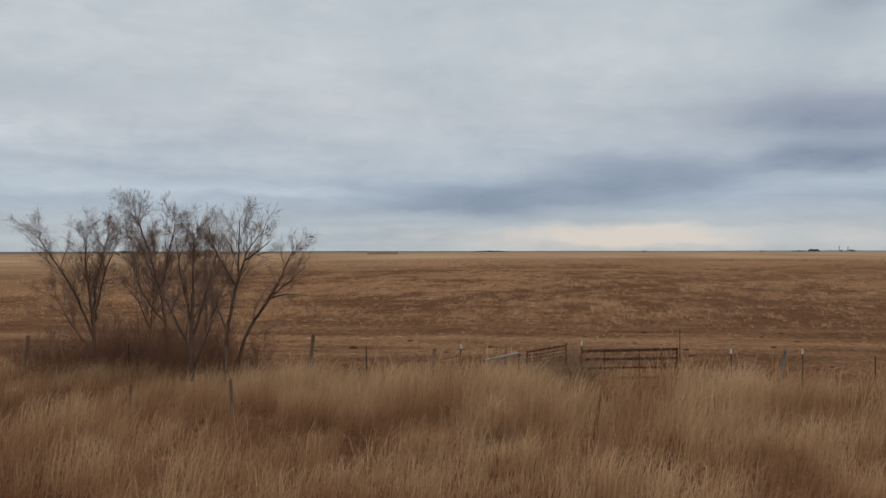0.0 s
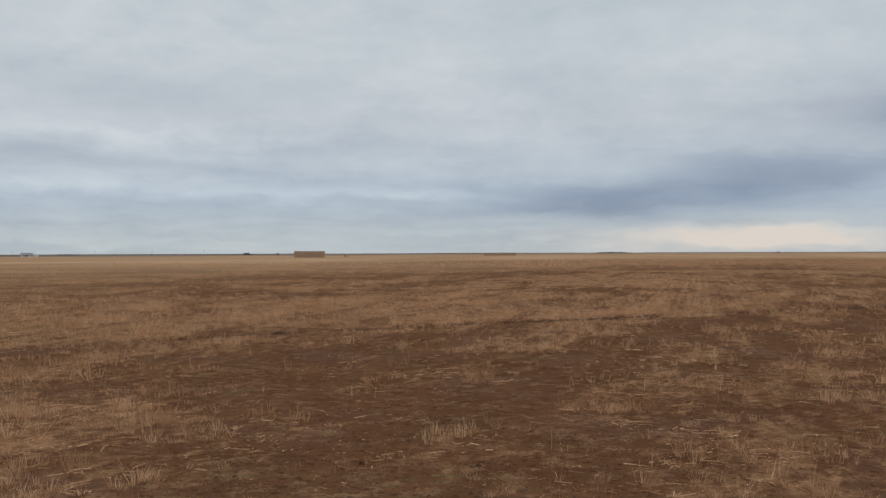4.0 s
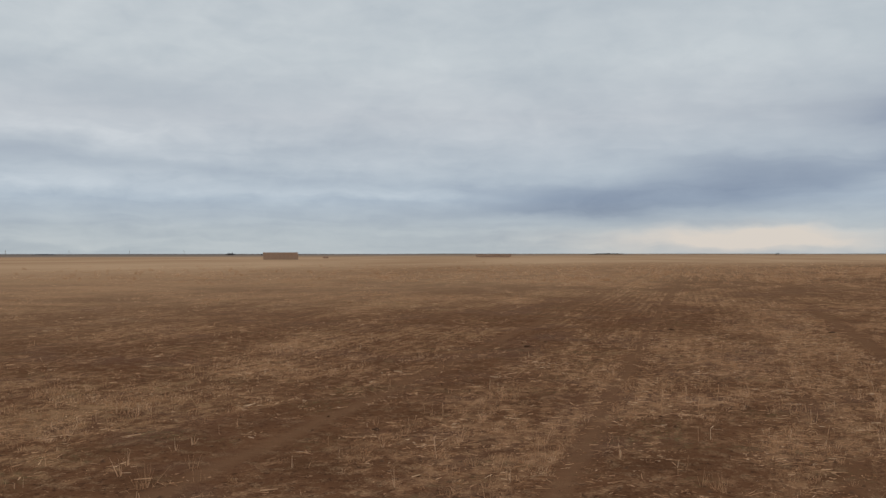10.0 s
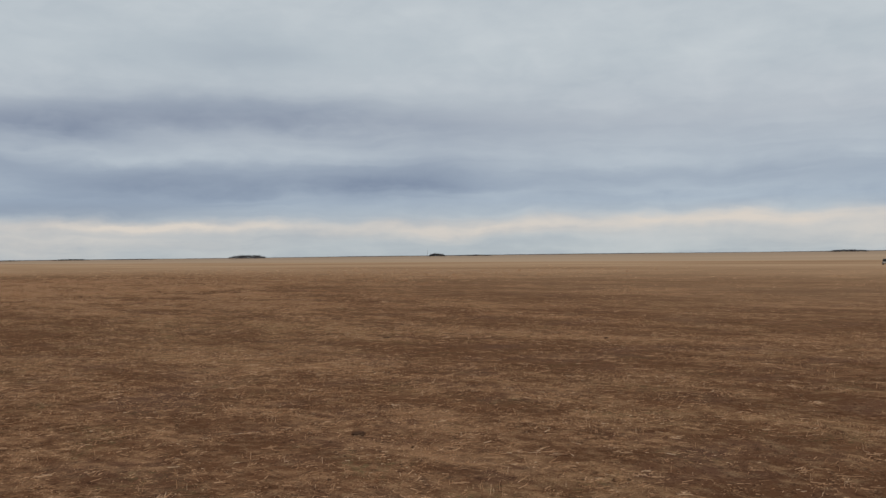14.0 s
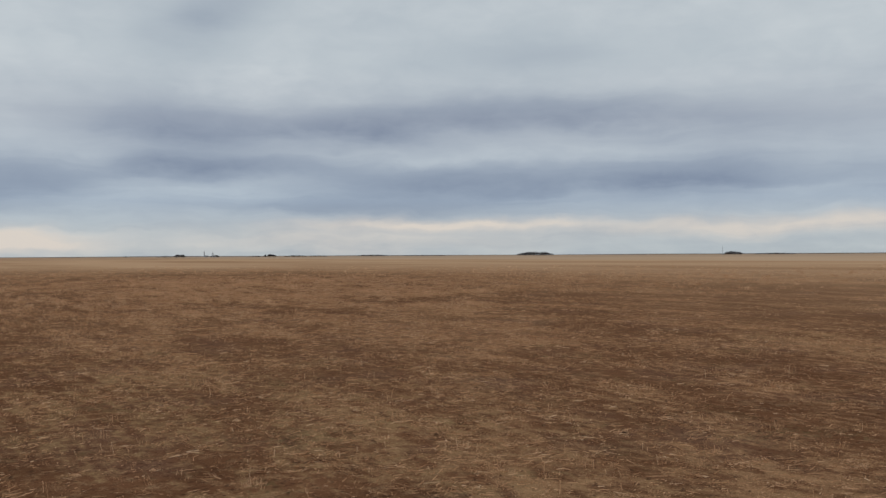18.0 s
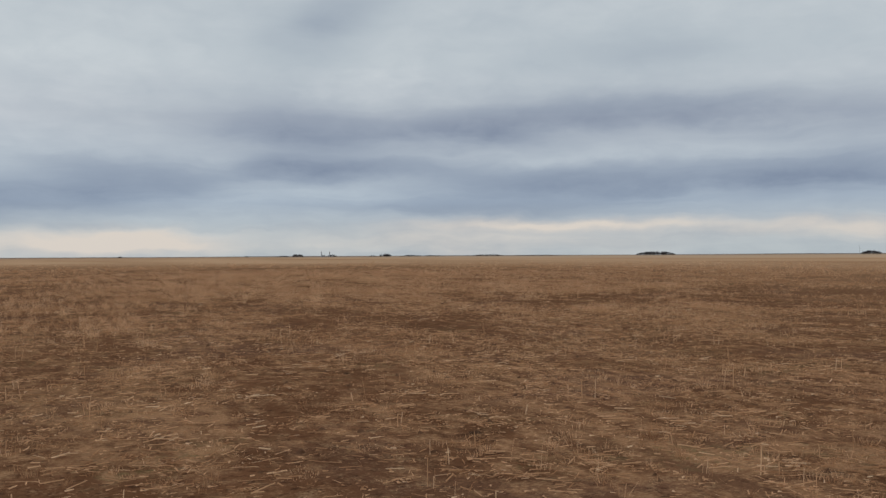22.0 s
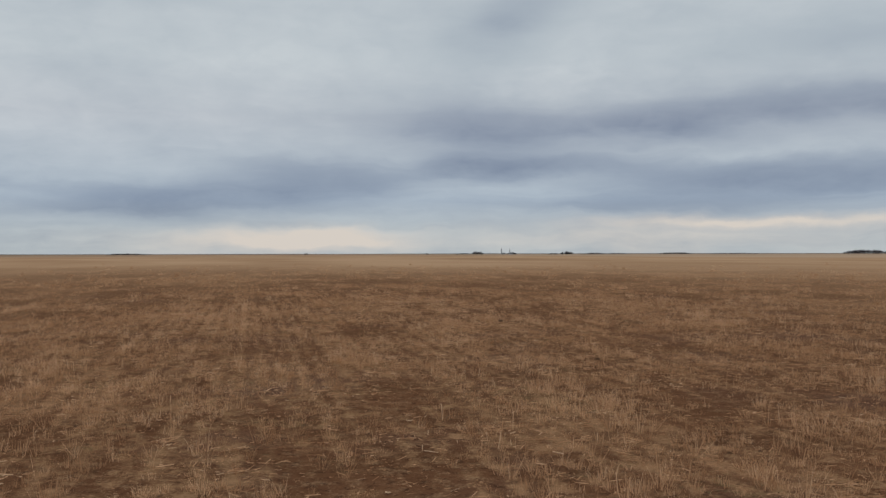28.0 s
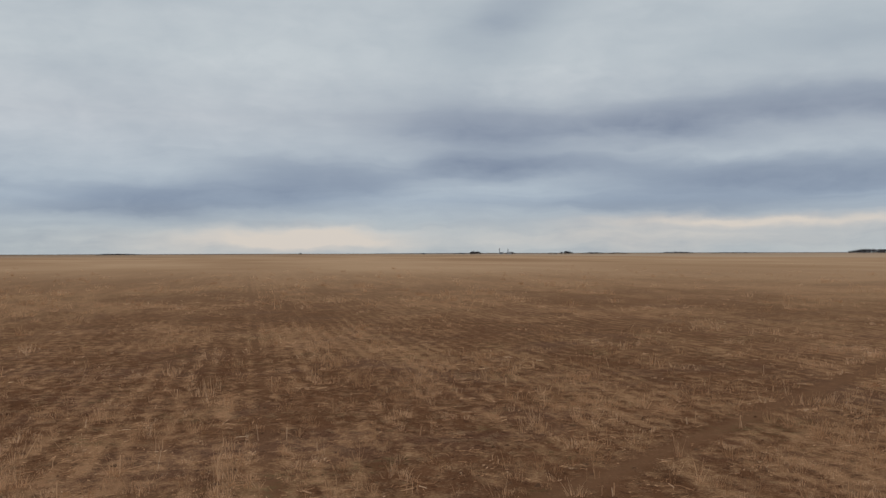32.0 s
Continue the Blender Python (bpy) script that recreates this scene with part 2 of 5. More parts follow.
def field_material():
    m, nt, b = material("field_soil_and_straw", 1.0)
    b.inputs["Specular IOR Level"].default_value = 0.0
    at = nt.nodes.new("ShaderNodeTexCoord").outputs["Object"]
    turned = nt.nodes.new("ShaderNodeMapping")
    nt.links.new(at, turned.inputs[0])
    turned.inputs[2].default_value = (0, 0, ROW_TURN)
    at = turned.outputs[0]                      # x across the rows, y along them
    cover = nt.nodes.new("ShaderNodeAttribute")
    cover.attribute_name = "cover"
    far = nt.nodes.new("ShaderNodeAttribute")
    far.attribute_name = "far"
    cover, far = cover.outputs["Fac"], far.outputs["Fac"]
    flat = node(nt, "ShaderNodeSeparateXYZ", i0=at).outputs
    x, y = flat[0], flat[1]
    along = noise_at(nt, at, 0.9, 5, 0.65, (1.5, 0.6, 1))
    tuft = noise_at(nt, at, 2.3, 5, 0.65, (1.2, 0.8, 1))
    litter = noise_at(nt, at, 17, 4, 0.8, (0.85, 1.15, 1))
    crumbs = noise_at(nt, at, 38, 3, 0.7)
    sway = calc(nt, "MULTIPLY", calc(nt, "SUBTRACT", noise_at(nt, at, 0.25, 3, 0.5), 0.5), 0.5)
    across = calc(nt, "ADD", x, sway)
    wave = calc(nt, "COSINE", calc(nt, "MULTIPLY", calc(nt, "ADD", x, calc(nt, "MULTIPLY", tuft, 0.12)), 2 * math.pi / ROW_GAP))
    rowpatch = ramp(nt, noise_at(nt, at, 0.03, 3, 0.5, (1.0, 0.4, 1)), (0.42, 0.05), (0.62, 1.0))
    # wheel lanes that follow the rows, the trails that cross them, and fainter passes between
    patchy = ramp(nt, noise_at(nt, at, 0.12, 3, 0.6, (1.0, 0.5, 1)), (0.38, 0.1), (0.58, 1.0))
    worn = None
    for lane, half, deep in LANES:
        q = calc(nt, "EXPONENT", calc(nt, "MULTIPLY", calc(nt, "POWER", calc(nt, "ABSOLUTE", calc(nt, "DIVIDE", calc(nt, "SUBTRACT", across, lane), half)), 2.0), -1.0))
        q = calc(nt, "MULTIPLY", q, deep if deep > 0.9 else calc(nt, "MULTIPLY", patchy, deep))
        worn = q if worn is None else calc(nt, "MAXIMUM", worn, q)
    for (ax, ay), (bx, by), half in TRAILS:
        (av, au), (bv, bu) = uv_of(ax, ay)[::-1], uv_of(bx, by)[::-1]
        run = math.hypot(bv - av, bu - au)
        dv, du = (bv - av) / run, (bu - au) / run
        side = calc(nt, "SUBTRACT", calc(nt, "ADD", calc(nt, "MULTIPLY", x, du), calc(nt, "MULTIPLY", y, -dv)), av * du - au * dv)
        side = calc(nt, "ADD", side, calc(nt, "MULTIPLY", sway, 0.7))
        ahead = calc(nt, "SUBTRACT", calc(nt, "ADD", calc(nt, "MULTIPLY", x, dv), calc(nt, "MULTIPLY", y, du)), av * dv + au * du + run / 2)
        q = calc(nt, "ADD", calc(nt, "POWER", calc(nt, "ABSOLUTE", calc(nt, "DIVIDE", side, half)), 2.0),
                 calc(nt, "POWER", calc(nt, "ABSOLUTE", calc(nt, "DIVIDE", ahead, run / 2)), 6.0))
        worn = calc(nt, "MAXIMUM", worn, calc(nt, "EXPONENT", calc(nt, "MULTIPLY", q, -1.0)))
    passes = noise_at(nt, at, 0.55, 3, 0.6, (1.0, 0.02, 1))
    f = calc(nt, "MULTIPLY", cover, 1.0)
    for value, weight in ((along, 1.3), (tuft, 2.0), (litter, 1.3), (passes, 0.35)):
        f = calc(nt, "ADD", f, calc(nt, "MULTIPLY", calc(nt, "SUBTRACT", value, 0.5), weight))
    f = calc(nt, "ADD", f, calc(nt, "MULTIPLY", calc(nt, "MULTIPLY", wave, rowpatch), 0.13))
    f = calc(nt, "SUBTRACT", f, calc(nt, "MULTIPLY", worn, 0.5))
    band = noise_at(nt, at, 0.5, 5, 0.6, (0.22, 1.1, 1))
    trod = calc(nt, "ADD", cover, calc(nt, "ADD", calc(nt, "MULTIPLY", calc(nt, "SUBTRACT", band, 0.5), 1.0), calc(nt, "MULTIPLY", calc(nt, "SUBTRACT", calc(nt, "MULTIPLY", calc(nt, "ADD", litter, tuft), 0.5), 0.5), 2.2)))
    edge = calc(nt, "ADD", y, calc(nt, "MULTIPLY", calc(nt, "SUBTRACT", along, 0.5), 14.0))
    open_field = node(nt, "ShaderNodeMapRange", i0=edge, i1=50.0, i2=64.0, i3=0.0, i4=1.0).outputs[0]
    f = calc(nt, "ADD", calc(nt, "MULTIPLY", f, open_field), calc(nt, "MULTIPLY", trod, calc(nt, "SUBTRACT", 1.0, open_field)))
    soil = ramp(nt, noise_at(nt, at, 0.5, 5, 0.65), (0.3, (0.078, 0.0345, 0.0170)), (0.7, (0.140, 0.0630, 0.0312)))
    soil = blend(nt, ramp(nt, noise_at(nt, at, 0.22, 4, 0.6), (0.5, 0.0), (0.68, 0.65)), soil, (0.112, 0.058, 0.040))
    soil = blend(nt, ramp(nt, crumbs, (0.4, 0.0), (0.7, 0.4)), soil, (0.215, 0.100, 0.051))
    # dark specks: small clods, and the shade in pits put into the soil colour
    clod_pit_shade = noise_at(nt, at, 6.0, 4, 0.7)
    soil = blend(nt, ramp(nt, clod_pit_shade, (0.37, 0.75), (0.46, 0.0)), soil, (0.045, 0.021, 0.013))
    chips = calc(nt, "MULTIPLY", noise_at(nt, at, 24, 3, 0.7), noise_at(nt, at, 2.4, 3, 0.6))
    soil = blend(nt, ramp(nt, chips, (0.29, 0.0), (0.38, 0.6)), soil, (0.31, 0.19, 0.105))
    soil = blend(nt, calc(nt, "MULTIPLY", worn, 0.7), soil, (0.165, 0.082, 0.043))
    straw = ramp(nt, noise_at(nt, at, 0.8, 5, 0.7), (0.3, (0.22, 0.106, 0.053)), (0.7, (0.342, 0.179, 0.092)))
    straw = blend(nt, ramp(nt, litter, (0.5, 0.0), (0.72, 0.6)), straw, (0.50, 0.325, 0.19))
    # dark gaps in the litter: painted shade that straws cast on each other
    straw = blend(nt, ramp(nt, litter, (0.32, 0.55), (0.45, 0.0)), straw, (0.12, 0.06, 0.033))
    # greener regrowth among the straw, most of it round one spot
    spot = calc(nt, "ADD", calc(nt, "POWER", calc(nt, "ABSOLUTE", calc(nt, "DIVIDE", calc(nt, "SUBTRACT", x, 17.0), 15.0)), 2.0), calc(nt, "POWER", calc(nt, "ABSOLUTE", calc(nt, "DIVIDE", calc(nt, "SUBTRACT", y, 219.0), 22.0)), 2.0))
    spot = calc(nt, "MULTIPLY", calc(nt, "EXPONENT", calc(nt, "MULTIPLY", spot, -1.0)), ramp(nt, along, (0.3, 0.15), (0.6, 0.55)))
    green = calc(nt, "MAXIMUM", spot, node(nt, "ShaderNodeSeparateColor", i0=ramp(nt, noise_at(nt, at, 0.045, 4, 0.6), (0.46, 0.0), (0.7, 0.28))).outputs[0])
    straw = blend(nt, green, straw, (0.21, 0.144, 0.068))
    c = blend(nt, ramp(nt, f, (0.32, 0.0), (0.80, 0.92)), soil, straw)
    # thin low green growth in scattered spots
    weedy = calc(nt, "MULTIPLY", ramp(nt, noise_at(nt, at, 0.35, 3, 0.6), (0.56, 0.0), (0.68, 1.0)), ramp(nt, noise_at(nt, at, 5.0, 4, 0.7), (0.5, 0.0), (0.62, 0.5)))
    c = blend(nt, weedy, c, (0.105, 0.092, 0.040))
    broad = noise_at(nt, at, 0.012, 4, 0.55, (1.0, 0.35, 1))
    # paler away from CORRIDOR: distance haze and low view angle put into the colour
    distance_pale = ramp(nt, broad, (0.35, (0.29, 0.168, 0.094)), (0.6, (0.41, 0.255, 0.15)), (0.75, (0.34, 0.21, 0.122)))
    c = blend(nt, calc(nt, "MINIMUM", far, 1.0), c, distance_pale)
    # a paler neighbouring field begins along one straight edge east of the rows
    beyond = node(nt, "ShaderNodeMapRange", i0=calc(nt, "ADD", x, calc(nt, "MULTIPLY", sway, 14.0)), i1=436.0, i2=452.0, i3=0.0, i4=1.0).outputs[0]
    pale = ramp(nt, broad, (0.3, (0.36, 0.24, 0.155)), (0.7, (0.42, 0.29, 0.19)))
    c = blend(nt, calc(nt, "MULTIPLY", beyond, 0.9), c, pale)
    # greyer from about 900 m out, most towards the west
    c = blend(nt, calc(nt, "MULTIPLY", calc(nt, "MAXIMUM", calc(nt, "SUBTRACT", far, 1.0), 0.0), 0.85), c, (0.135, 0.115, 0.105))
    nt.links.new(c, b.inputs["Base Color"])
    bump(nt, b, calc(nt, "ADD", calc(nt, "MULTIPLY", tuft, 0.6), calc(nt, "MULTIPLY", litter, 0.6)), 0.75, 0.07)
    return m


M_STUBBLE = toned("dry_stubble", (0.0, (0.275, 0.134, 0.067)), (0.4, (0.48, 0.267, 0.140)), (0.75, (0.71, 0.43, 0.247)), (1.0, (0.85, 0.61, 0.40)))
M_TALL = toned("tall_dry_grass", (0.0, (0.20, 0.088, 0.042)), (0.35, (0.36, 0.186, 0.094)), (0.75, (0.54, 0.32, 0.17)), (1.0, (0.74, 0.52, 0.31)))
M_BARK = mottled("grey_brown_bark", (0.075, 0.047, 0.035), (0.17, 0.112, 0.082), 6, stretch=(1, 1, 0.25), relief=0.6)
M_TWIG = mottled("thin_brown_twigs", (0.15, 0.092, 0.068), (0.28, 0.18, 0.135), 3)
M_BRUSH = mottled("reddish_brush_twigs", (0.15, 0.075, 0.047), (0.27, 0.145, 0.092), 2)
M_WEED = mottled("dry_tan_weed", (0.22, 0.13, 0.072), (0.40, 0.26, 0.15), 4)
M_WOOD = mottled("weathered_post_wood", (0.10, 0.066, 0.045), (0.25, 0.175, 0.125), 5, stretch=(1, 1, 0.15), relief=0.6)
M_BLUEWOOD = mottled("blue_grey_post_wood", (0.085, 0.08, 0.074), (0.18, 0.175, 0.165), 5, stretch=(1, 1, 0.15), relief=0.6)
M_STEEL = mottled("dark_green_post_steel", (0.045, 0.034, 0.026), (0.085, 0.064, 0.048), 12, 0.9, 0.0, stain=(0.11, 0.055, 0.03))
M_TIP = mottled("white_post_paint", (0.55, 0.52, 0.47), (0.75, 0.73, 0.68), 20, 0.6, stain=(0.4, 0.33, 0.27))
M_RUST = mottled("rusty_steel", (0.045, 0.026, 0.018), (0.10, 0.052, 0.032), 9, 0.9, 0.0, relief=0.5, depth=0.004, stain=(0.19, 0.08, 0.042))
M_ZINC = mottled("galvanised_pipe", (0.24, 0.23, 0.21), (0.38, 0.36, 0.33), 8, 0.6, 0.3, stain=(0.2, 0.13, 0.09))
M_WIRE = mottled("old_fence_wire", (0.10, 0.085, 0.075), (0.2, 0.17, 0.15), 30, 0.6, 0.6)
M_DUNG = mottled("dry_dung", (0.050, 0.026, 0.016), (0.105, 0.056, 0.034), 9, 0.95, relief=0.8, depth=0.02)
M_CLOD = mottled("soil_clod", (0.056, 0.028, 0.017), (0.118, 0.060, 0.035), 9, 0.95, relief=0.8, depth=0.02)
M_CRUMB = mottled("dry_soil_crumbs", (0.075, 0.037, 0.021), (0.15, 0.078, 0.045), 9, 0.95)
M_BALE = mottled("baled_straw", (0.33, 0.205, 0.14), (0.46, 0.305, 0.205), 0.5, stretch=(1, 1, 2.5), relief=0.6, depth=0.05)
M_GREY = mottled("far_grey_woods", (0.045, 0.04, 0.045), (0.09, 0.08, 0.08), 0.05)
M_RIDGE = mottled("far_rise", (0.085, 0.072, 0.068), (0.15, 0.12, 0.10), 0.004, stretch=(1, 1, 0.1))
M_WHITE = mottled("white_siding", (0.55, 0.55, 0.54), (0.75, 0.75, 0.73), 1.0)
M_ROOF = mottled("grey_roof_sheet", (0.16, 0.16, 0.17), (0.26, 0.26, 0.27), 1.0, 0.6)
M_CONCRETE = mottled("silo_concrete", (0.26, 0.27, 0.29), (0.38, 0.39, 0.41), 0.3)
M_CARWHITE = mottled("dusty_white_paint", (0.5, 0.48, 0.44), (0.72, 0.71, 0.68), 1.5, 0.4, relief=0.05, stain=(0.42, 0.34, 0.26))
M_BLACK = mottled("black_plastic", (0.012, 0.012, 0.013), (0.03, 0.03, 0.03), 5, 0.55)
M_TYRE = mottled("tyre_rubber", (0.014, 0.014, 0.014), (0.03, 0.027, 0.024), 8, 0.9)
M_GLASS, gt, gb = material("dark_window_glass", 0.08)
gb.inputs["Base Color"].default_value = (0.02, 0.024, 0.028, 1)
gb.inputs["Specular IOR Level"].default_value = 0.6


# ---------- mesh helpers ----------
def mesh_object(name, verts, faces, mat, smooth=False):
    me = bpy.data.meshes.new(name)
    me.from_pydata(verts, [], faces)
    me.materials.append(mat)
    if smooth:
        me.polygons.foreach_set("use_smooth", [True] * len(me.polygons))
    return new(name, me)


def triangle_soup(name, corners, mat, tone):
    """One mesh out of many thin triangles; corners is (n, 3, 3), tone (n, 3)."""
    n = len(corners)
    me = bpy.data.meshes.new(name)
    me.vertices.add(3 * n)
    me.vertices.foreach_set("co", np.ascontiguousarray(corners, dtype=np.float32).ravel())
    me.loops.add(3 * n)
    me.loops.foreach_set("vertex_index", np.arange(3 * n, dtype=np.int32))
    me.polygons.add(n)
    me.polygons.foreach_set("loop_start", np.arange(0, 3 * n, 3, dtype=np.int32))
    me.update(calc_edges=True)
    a = me.attributes.new("tone", "FLOAT", "POINT")
    a.data.foreach_set("value", np.ascontiguousarray(tone, dtype=np.float32).ravel())
    me.materials.append(mat)
    return new(name, me)


def part(name, bm, mat, parent, label="", smooth=False):
    me = bpy.data.meshes.new(name)
    bm.to_mesh(me)
    bm.free()
    me.materials.append(mat)
    if smooth:
        me.polygons.foreach_set("use_smooth", [True] * len(me.polygons))
    ob = new(name, me)
    ob.parent = parent
    return tagged(ob, label)


def empty(name, m, label, category, group=""):
    ob = new(name)
    ob.matrix_world = m
    ob.empty_display_size = 0.2
    return tagged(ob, label, category, group)


def box(bm, lo, hi, bevel=0.0, turn=None):
    r = bmesh.ops.create_cube(bm, size=1)
    size, mid = Vector(hi) - Vector(lo), (Vector(hi) + Vector(lo)) / 2
    bmesh.ops.transform(bm, verts=r["verts"], matrix=Matrix.Translation(mid) @ (turn or Matrix()) @ Matrix.Diagonal((*size, 1)))
    if bevel:
        edges = list({e for v in r["verts"] for e in v.link_edges})
        bmesh.ops.bevel(bm, geom=edges, offset=bevel, segments=2, affect="EDGES", profile=0.6)
    return bm


def rod(bm, a, b, r0, r1=None, sides=8, bow=0.0):
    """A round bar from a to b."""
    a, b = Vector(a), Vector(b)
    r1 = r0 if r1 is None else r1
    d = (b - a).normalized()
    s = d.orthogonal().normalized()
    t = d.cross(s)
    steps = 5 if bow else 1
    rings = []
    for i in range(steps + 1):
        f = i / steps
        c = a.lerp(b, f) + Vector((0, 0, bow * math.sin(math.pi * f)))
        r = r0 + (r1 - r0) * f
        rings.append([bm.verts.new(c + (s * math.cos(2 * math.pi * k / sides) + t * math.sin(2 * math.pi * k / sides)) * r) for k in range(sides)])
    for p, q in zip(rings, rings[1:]):
        for k in range(sides):
            bm.faces.new((p[k], p[(k + 1) % sides], q[(k + 1) % sides], q[k]))
    bm.faces.new(rings[0][::-1]), bm.faces.new(rings[-1])
    return bm


# ---------- the plan: u runs along the rows, v across them ----------
EU = (math.sin(ROW_TURN), math.cos(ROW_TURN))
EV = (math.cos(ROW_TURN), -math.sin(ROW_TURN))
FENCE_U = 27.0


def xy(u, v):
    return u * EU[0] + v * EV[0], u * EU[1] + v * EV[1]


def uv_of(x, y):
    return x * EU[0] + y * EU[1], x * EV[0] + y * EV[1]


lattice = np.random.RandomState(7).rand(512, 512)


def grain(x, y):
    """Smooth noise between 0 and 1, period 512."""
    x, y = np.asarray(x, float), np.asarray(y, float)
    i, j = np.floor(x).astype(int), np.floor(y).astype(int)
    fx, fy = x - i, y - j
    fx, fy = fx * fx * (3 - 2 * fx), fy * fy * (3 - 2 * fy)
    i0, i1, j0, j1 = i % 512, (i + 1) % 512, j % 512, (j + 1) % 512
    return (lattice[i0, j0] * (1 - fx) + lattice[i1, j0] * fx) * (1 - fy) + (lattice[i0, j1] * (1 - fx) + lattice[i1, j1] * fx) * fy


def fractal(x, y, octaves=4):
    s, a, w = 0.0, 0.5, 0.0
    for k in range(octaves):
        s, w = s + a * grain(x * 2 ** k + 37.3 * k, y * 2 ** k + 11.9 * k), w + a
        a *= 0.55
    return s / w


def off_line(x, y, points):
    """Distance of places from a polyline in plan."""
    best = np.full(np.shape(x), 1e9)
    for (ax, ay), (bx, by) in zip(points, points[1:]):
        dx, dy = bx - ax, by - ay
        f = np.clip(((x - ax) * dx + (y - ay) * dy) / (dx * dx + dy * dy), 0, 1)
        best = np.minimum(best, np.hypot(x - ax - f * dx, y - ay - f * dy))
    return best


# bare cattle trails and wheel marks trodden into the field, and one washed furrow
TRAILS = [((10.8, 195), (5.5, 165), 0.55), ((112, 342), (152, 365.7), 0.36)]
LANES = [(-17.5, 0.28, 0.55), (-23.2, 0.28, 0.6), (-28.4, 0.26, 1.0), (-35.0, 0.32, 1.0), (12.0, 0.22, 0.6), (36.0, 0.17, 0.8), (65.0, 0.2, 0.8)]   # place, half width, how far worn
BARE = [(-16, 80, 9, 7, 0.32), (-24, 90, 6, 5, 0.15), (15, 213, 5, 5, 0.25), (-20, 128, 6, 8, 0.2), (8, 181, 16, 14, 0.22), (-26, 158, 4, 6, 0.1), (-36, 158, 3.5, 9, -0.13), (-36, 137, 6, 7, 0.25), (37, 236, 8, 8, 0.1), (33, 218, 7, 7, 0.04), (46, 250, 6, 8, 0.1), (43, 276, 9, 10, -0.14), (76, 365, 8, 9, 0.06), (66, 368, 10, 14, -0.1), (-17, 112, 6, 10, 0.22), (-10, 70, 12, 6, 0.2)]
FURROW = [(-16, 87.5), (-12, 91.0), (-8.4, 93.6), (-5.5, 95.8), (-2.6, 97.7), (0.2, 99.1), (2.4, 100.6), (4.5, 102.1), (12, 106.2), (24, 112)]
CORRIDOR = [(1, 40), (-7, 128), (-7, 142), (0, 160), (12, 169), (30, 180), (46, 197), (68, 226), (80, 253), (112, 328), (122, 352)]


def trodden(x, y):
    """1 on the middle of a trail, 0 away from all of them."""
    t = np.zeros(np.shape(x))
    for a, b, half in TRAILS:
        t = np.maximum(t, np.exp(-(off_line(x, y, [a, b]) / half) ** 2))
    _, v = uv_of(x, y)
    for lane, half, deep in LANES:
        t = np.maximum(t, 0.8 * deep * np.exp(-((v - lane) / half) ** 2))
    return t


def cover_at(x, y):
    """How much of the soil is hidden by straw, 0 to 1."""
    u, v = uv_of(x, y)
    patches = fractal(v / 7.0 + 50, u / 13.0 + 50, 4)
    big = fractal(v / 42.0 + 9, u / 60.0 + 9, 3)
    clumps = fractal(v / 1.35 + 70, u / 3.8 + 20, 3)
    c = 0.54 + 0.98 * (patches - 0.5) + 0.28 * (big - 0.5) + (0.95 + 0.7 * np.exp(-((u - 105) / 26.0) ** 2)) * (clumps - 0.5)
    c = c + 0.10 * np.exp(-((u - 90) / 34.0) ** 2)
    # bare ground this side of the washed furrow, ranker straw beyond it
    past = u - np.clip(84.2 + 0.95 * (v + 28.8), 74, 118)
    c = c + 0.17 * np.tanh(past / 2.5) * np.exp(-((u - 95) / 30.0) ** 2)
    # trampled ground behind the fence, with paler strips along it
    tread = np.clip((u - 52 - 10 * (fractal(v / 9.0, u / 9.0 + 80, 3) - 0.5)) / 9.0, 0, 1)
    strip = np.exp(-((u - 44 - 3 * (fractal(v / 14.0 + 5, u * 0 + 3, 2) - 0.5)) / 2.2) ** 2)
    c = c * tread + (1 - tread) * (0.59 + 0.4 * strip + 0.9 * (fractal(v / 6.0 + 3, u / 2.4, 4) - 0.5))
    # barer spots where the herd stands, and one strawy spot
    for bv, bu, rv, ru, less in BARE:
        c = c - less * np.exp(-((v - bv) / rv) ** 2 - ((u - bu) / ru) ** 2)
    c = c * (1 - 0.85 * np.exp(-(off_line(x, y, FURROW) / 0.5) ** 2))
    return np.clip(c, 0.0, 1.0)


def height_at(x, y):
    u, v = uv_of(x, y)
    near = np.exp(-(off_line(x, y, CORRIDOR) / 120.0) ** 2)
    z = near * (0.12 * (fractal(v / 9.0, u / 9.0, 4) - 0.5) + 0.05 * (fractal(v / 1.3, u / 1.3, 2) - 0.5))
    # the plain swells a little
    for cx, cy, reach, rise in ((-4, 88, 28, -0.28), (24, 181, 20, 0.45), (68, 203, 22, -0.25), (52, 222, 16, 0.2)):
        z = z + rise * np.exp(-((x - cx) ** 2 + (y - cy) ** 2) / reach ** 2)
    return z - 0.10 * np.exp(-(off_line(x, y, FURROW) / 0.55) ** 2)


# ---------- ground: one sheet to the horizon ----------
def steps(lo, hi, fine, reach):
    mid = np.arange(lo, hi + 0.01, fine)
    out, d, q = [], fine * 1.3, 0.0
    while q < reach:
        q += d
        out.append(q)
        d *= 1.22
    out = np.array(out)
    return np.concatenate([lo - out[::-1], mid, hi + out])


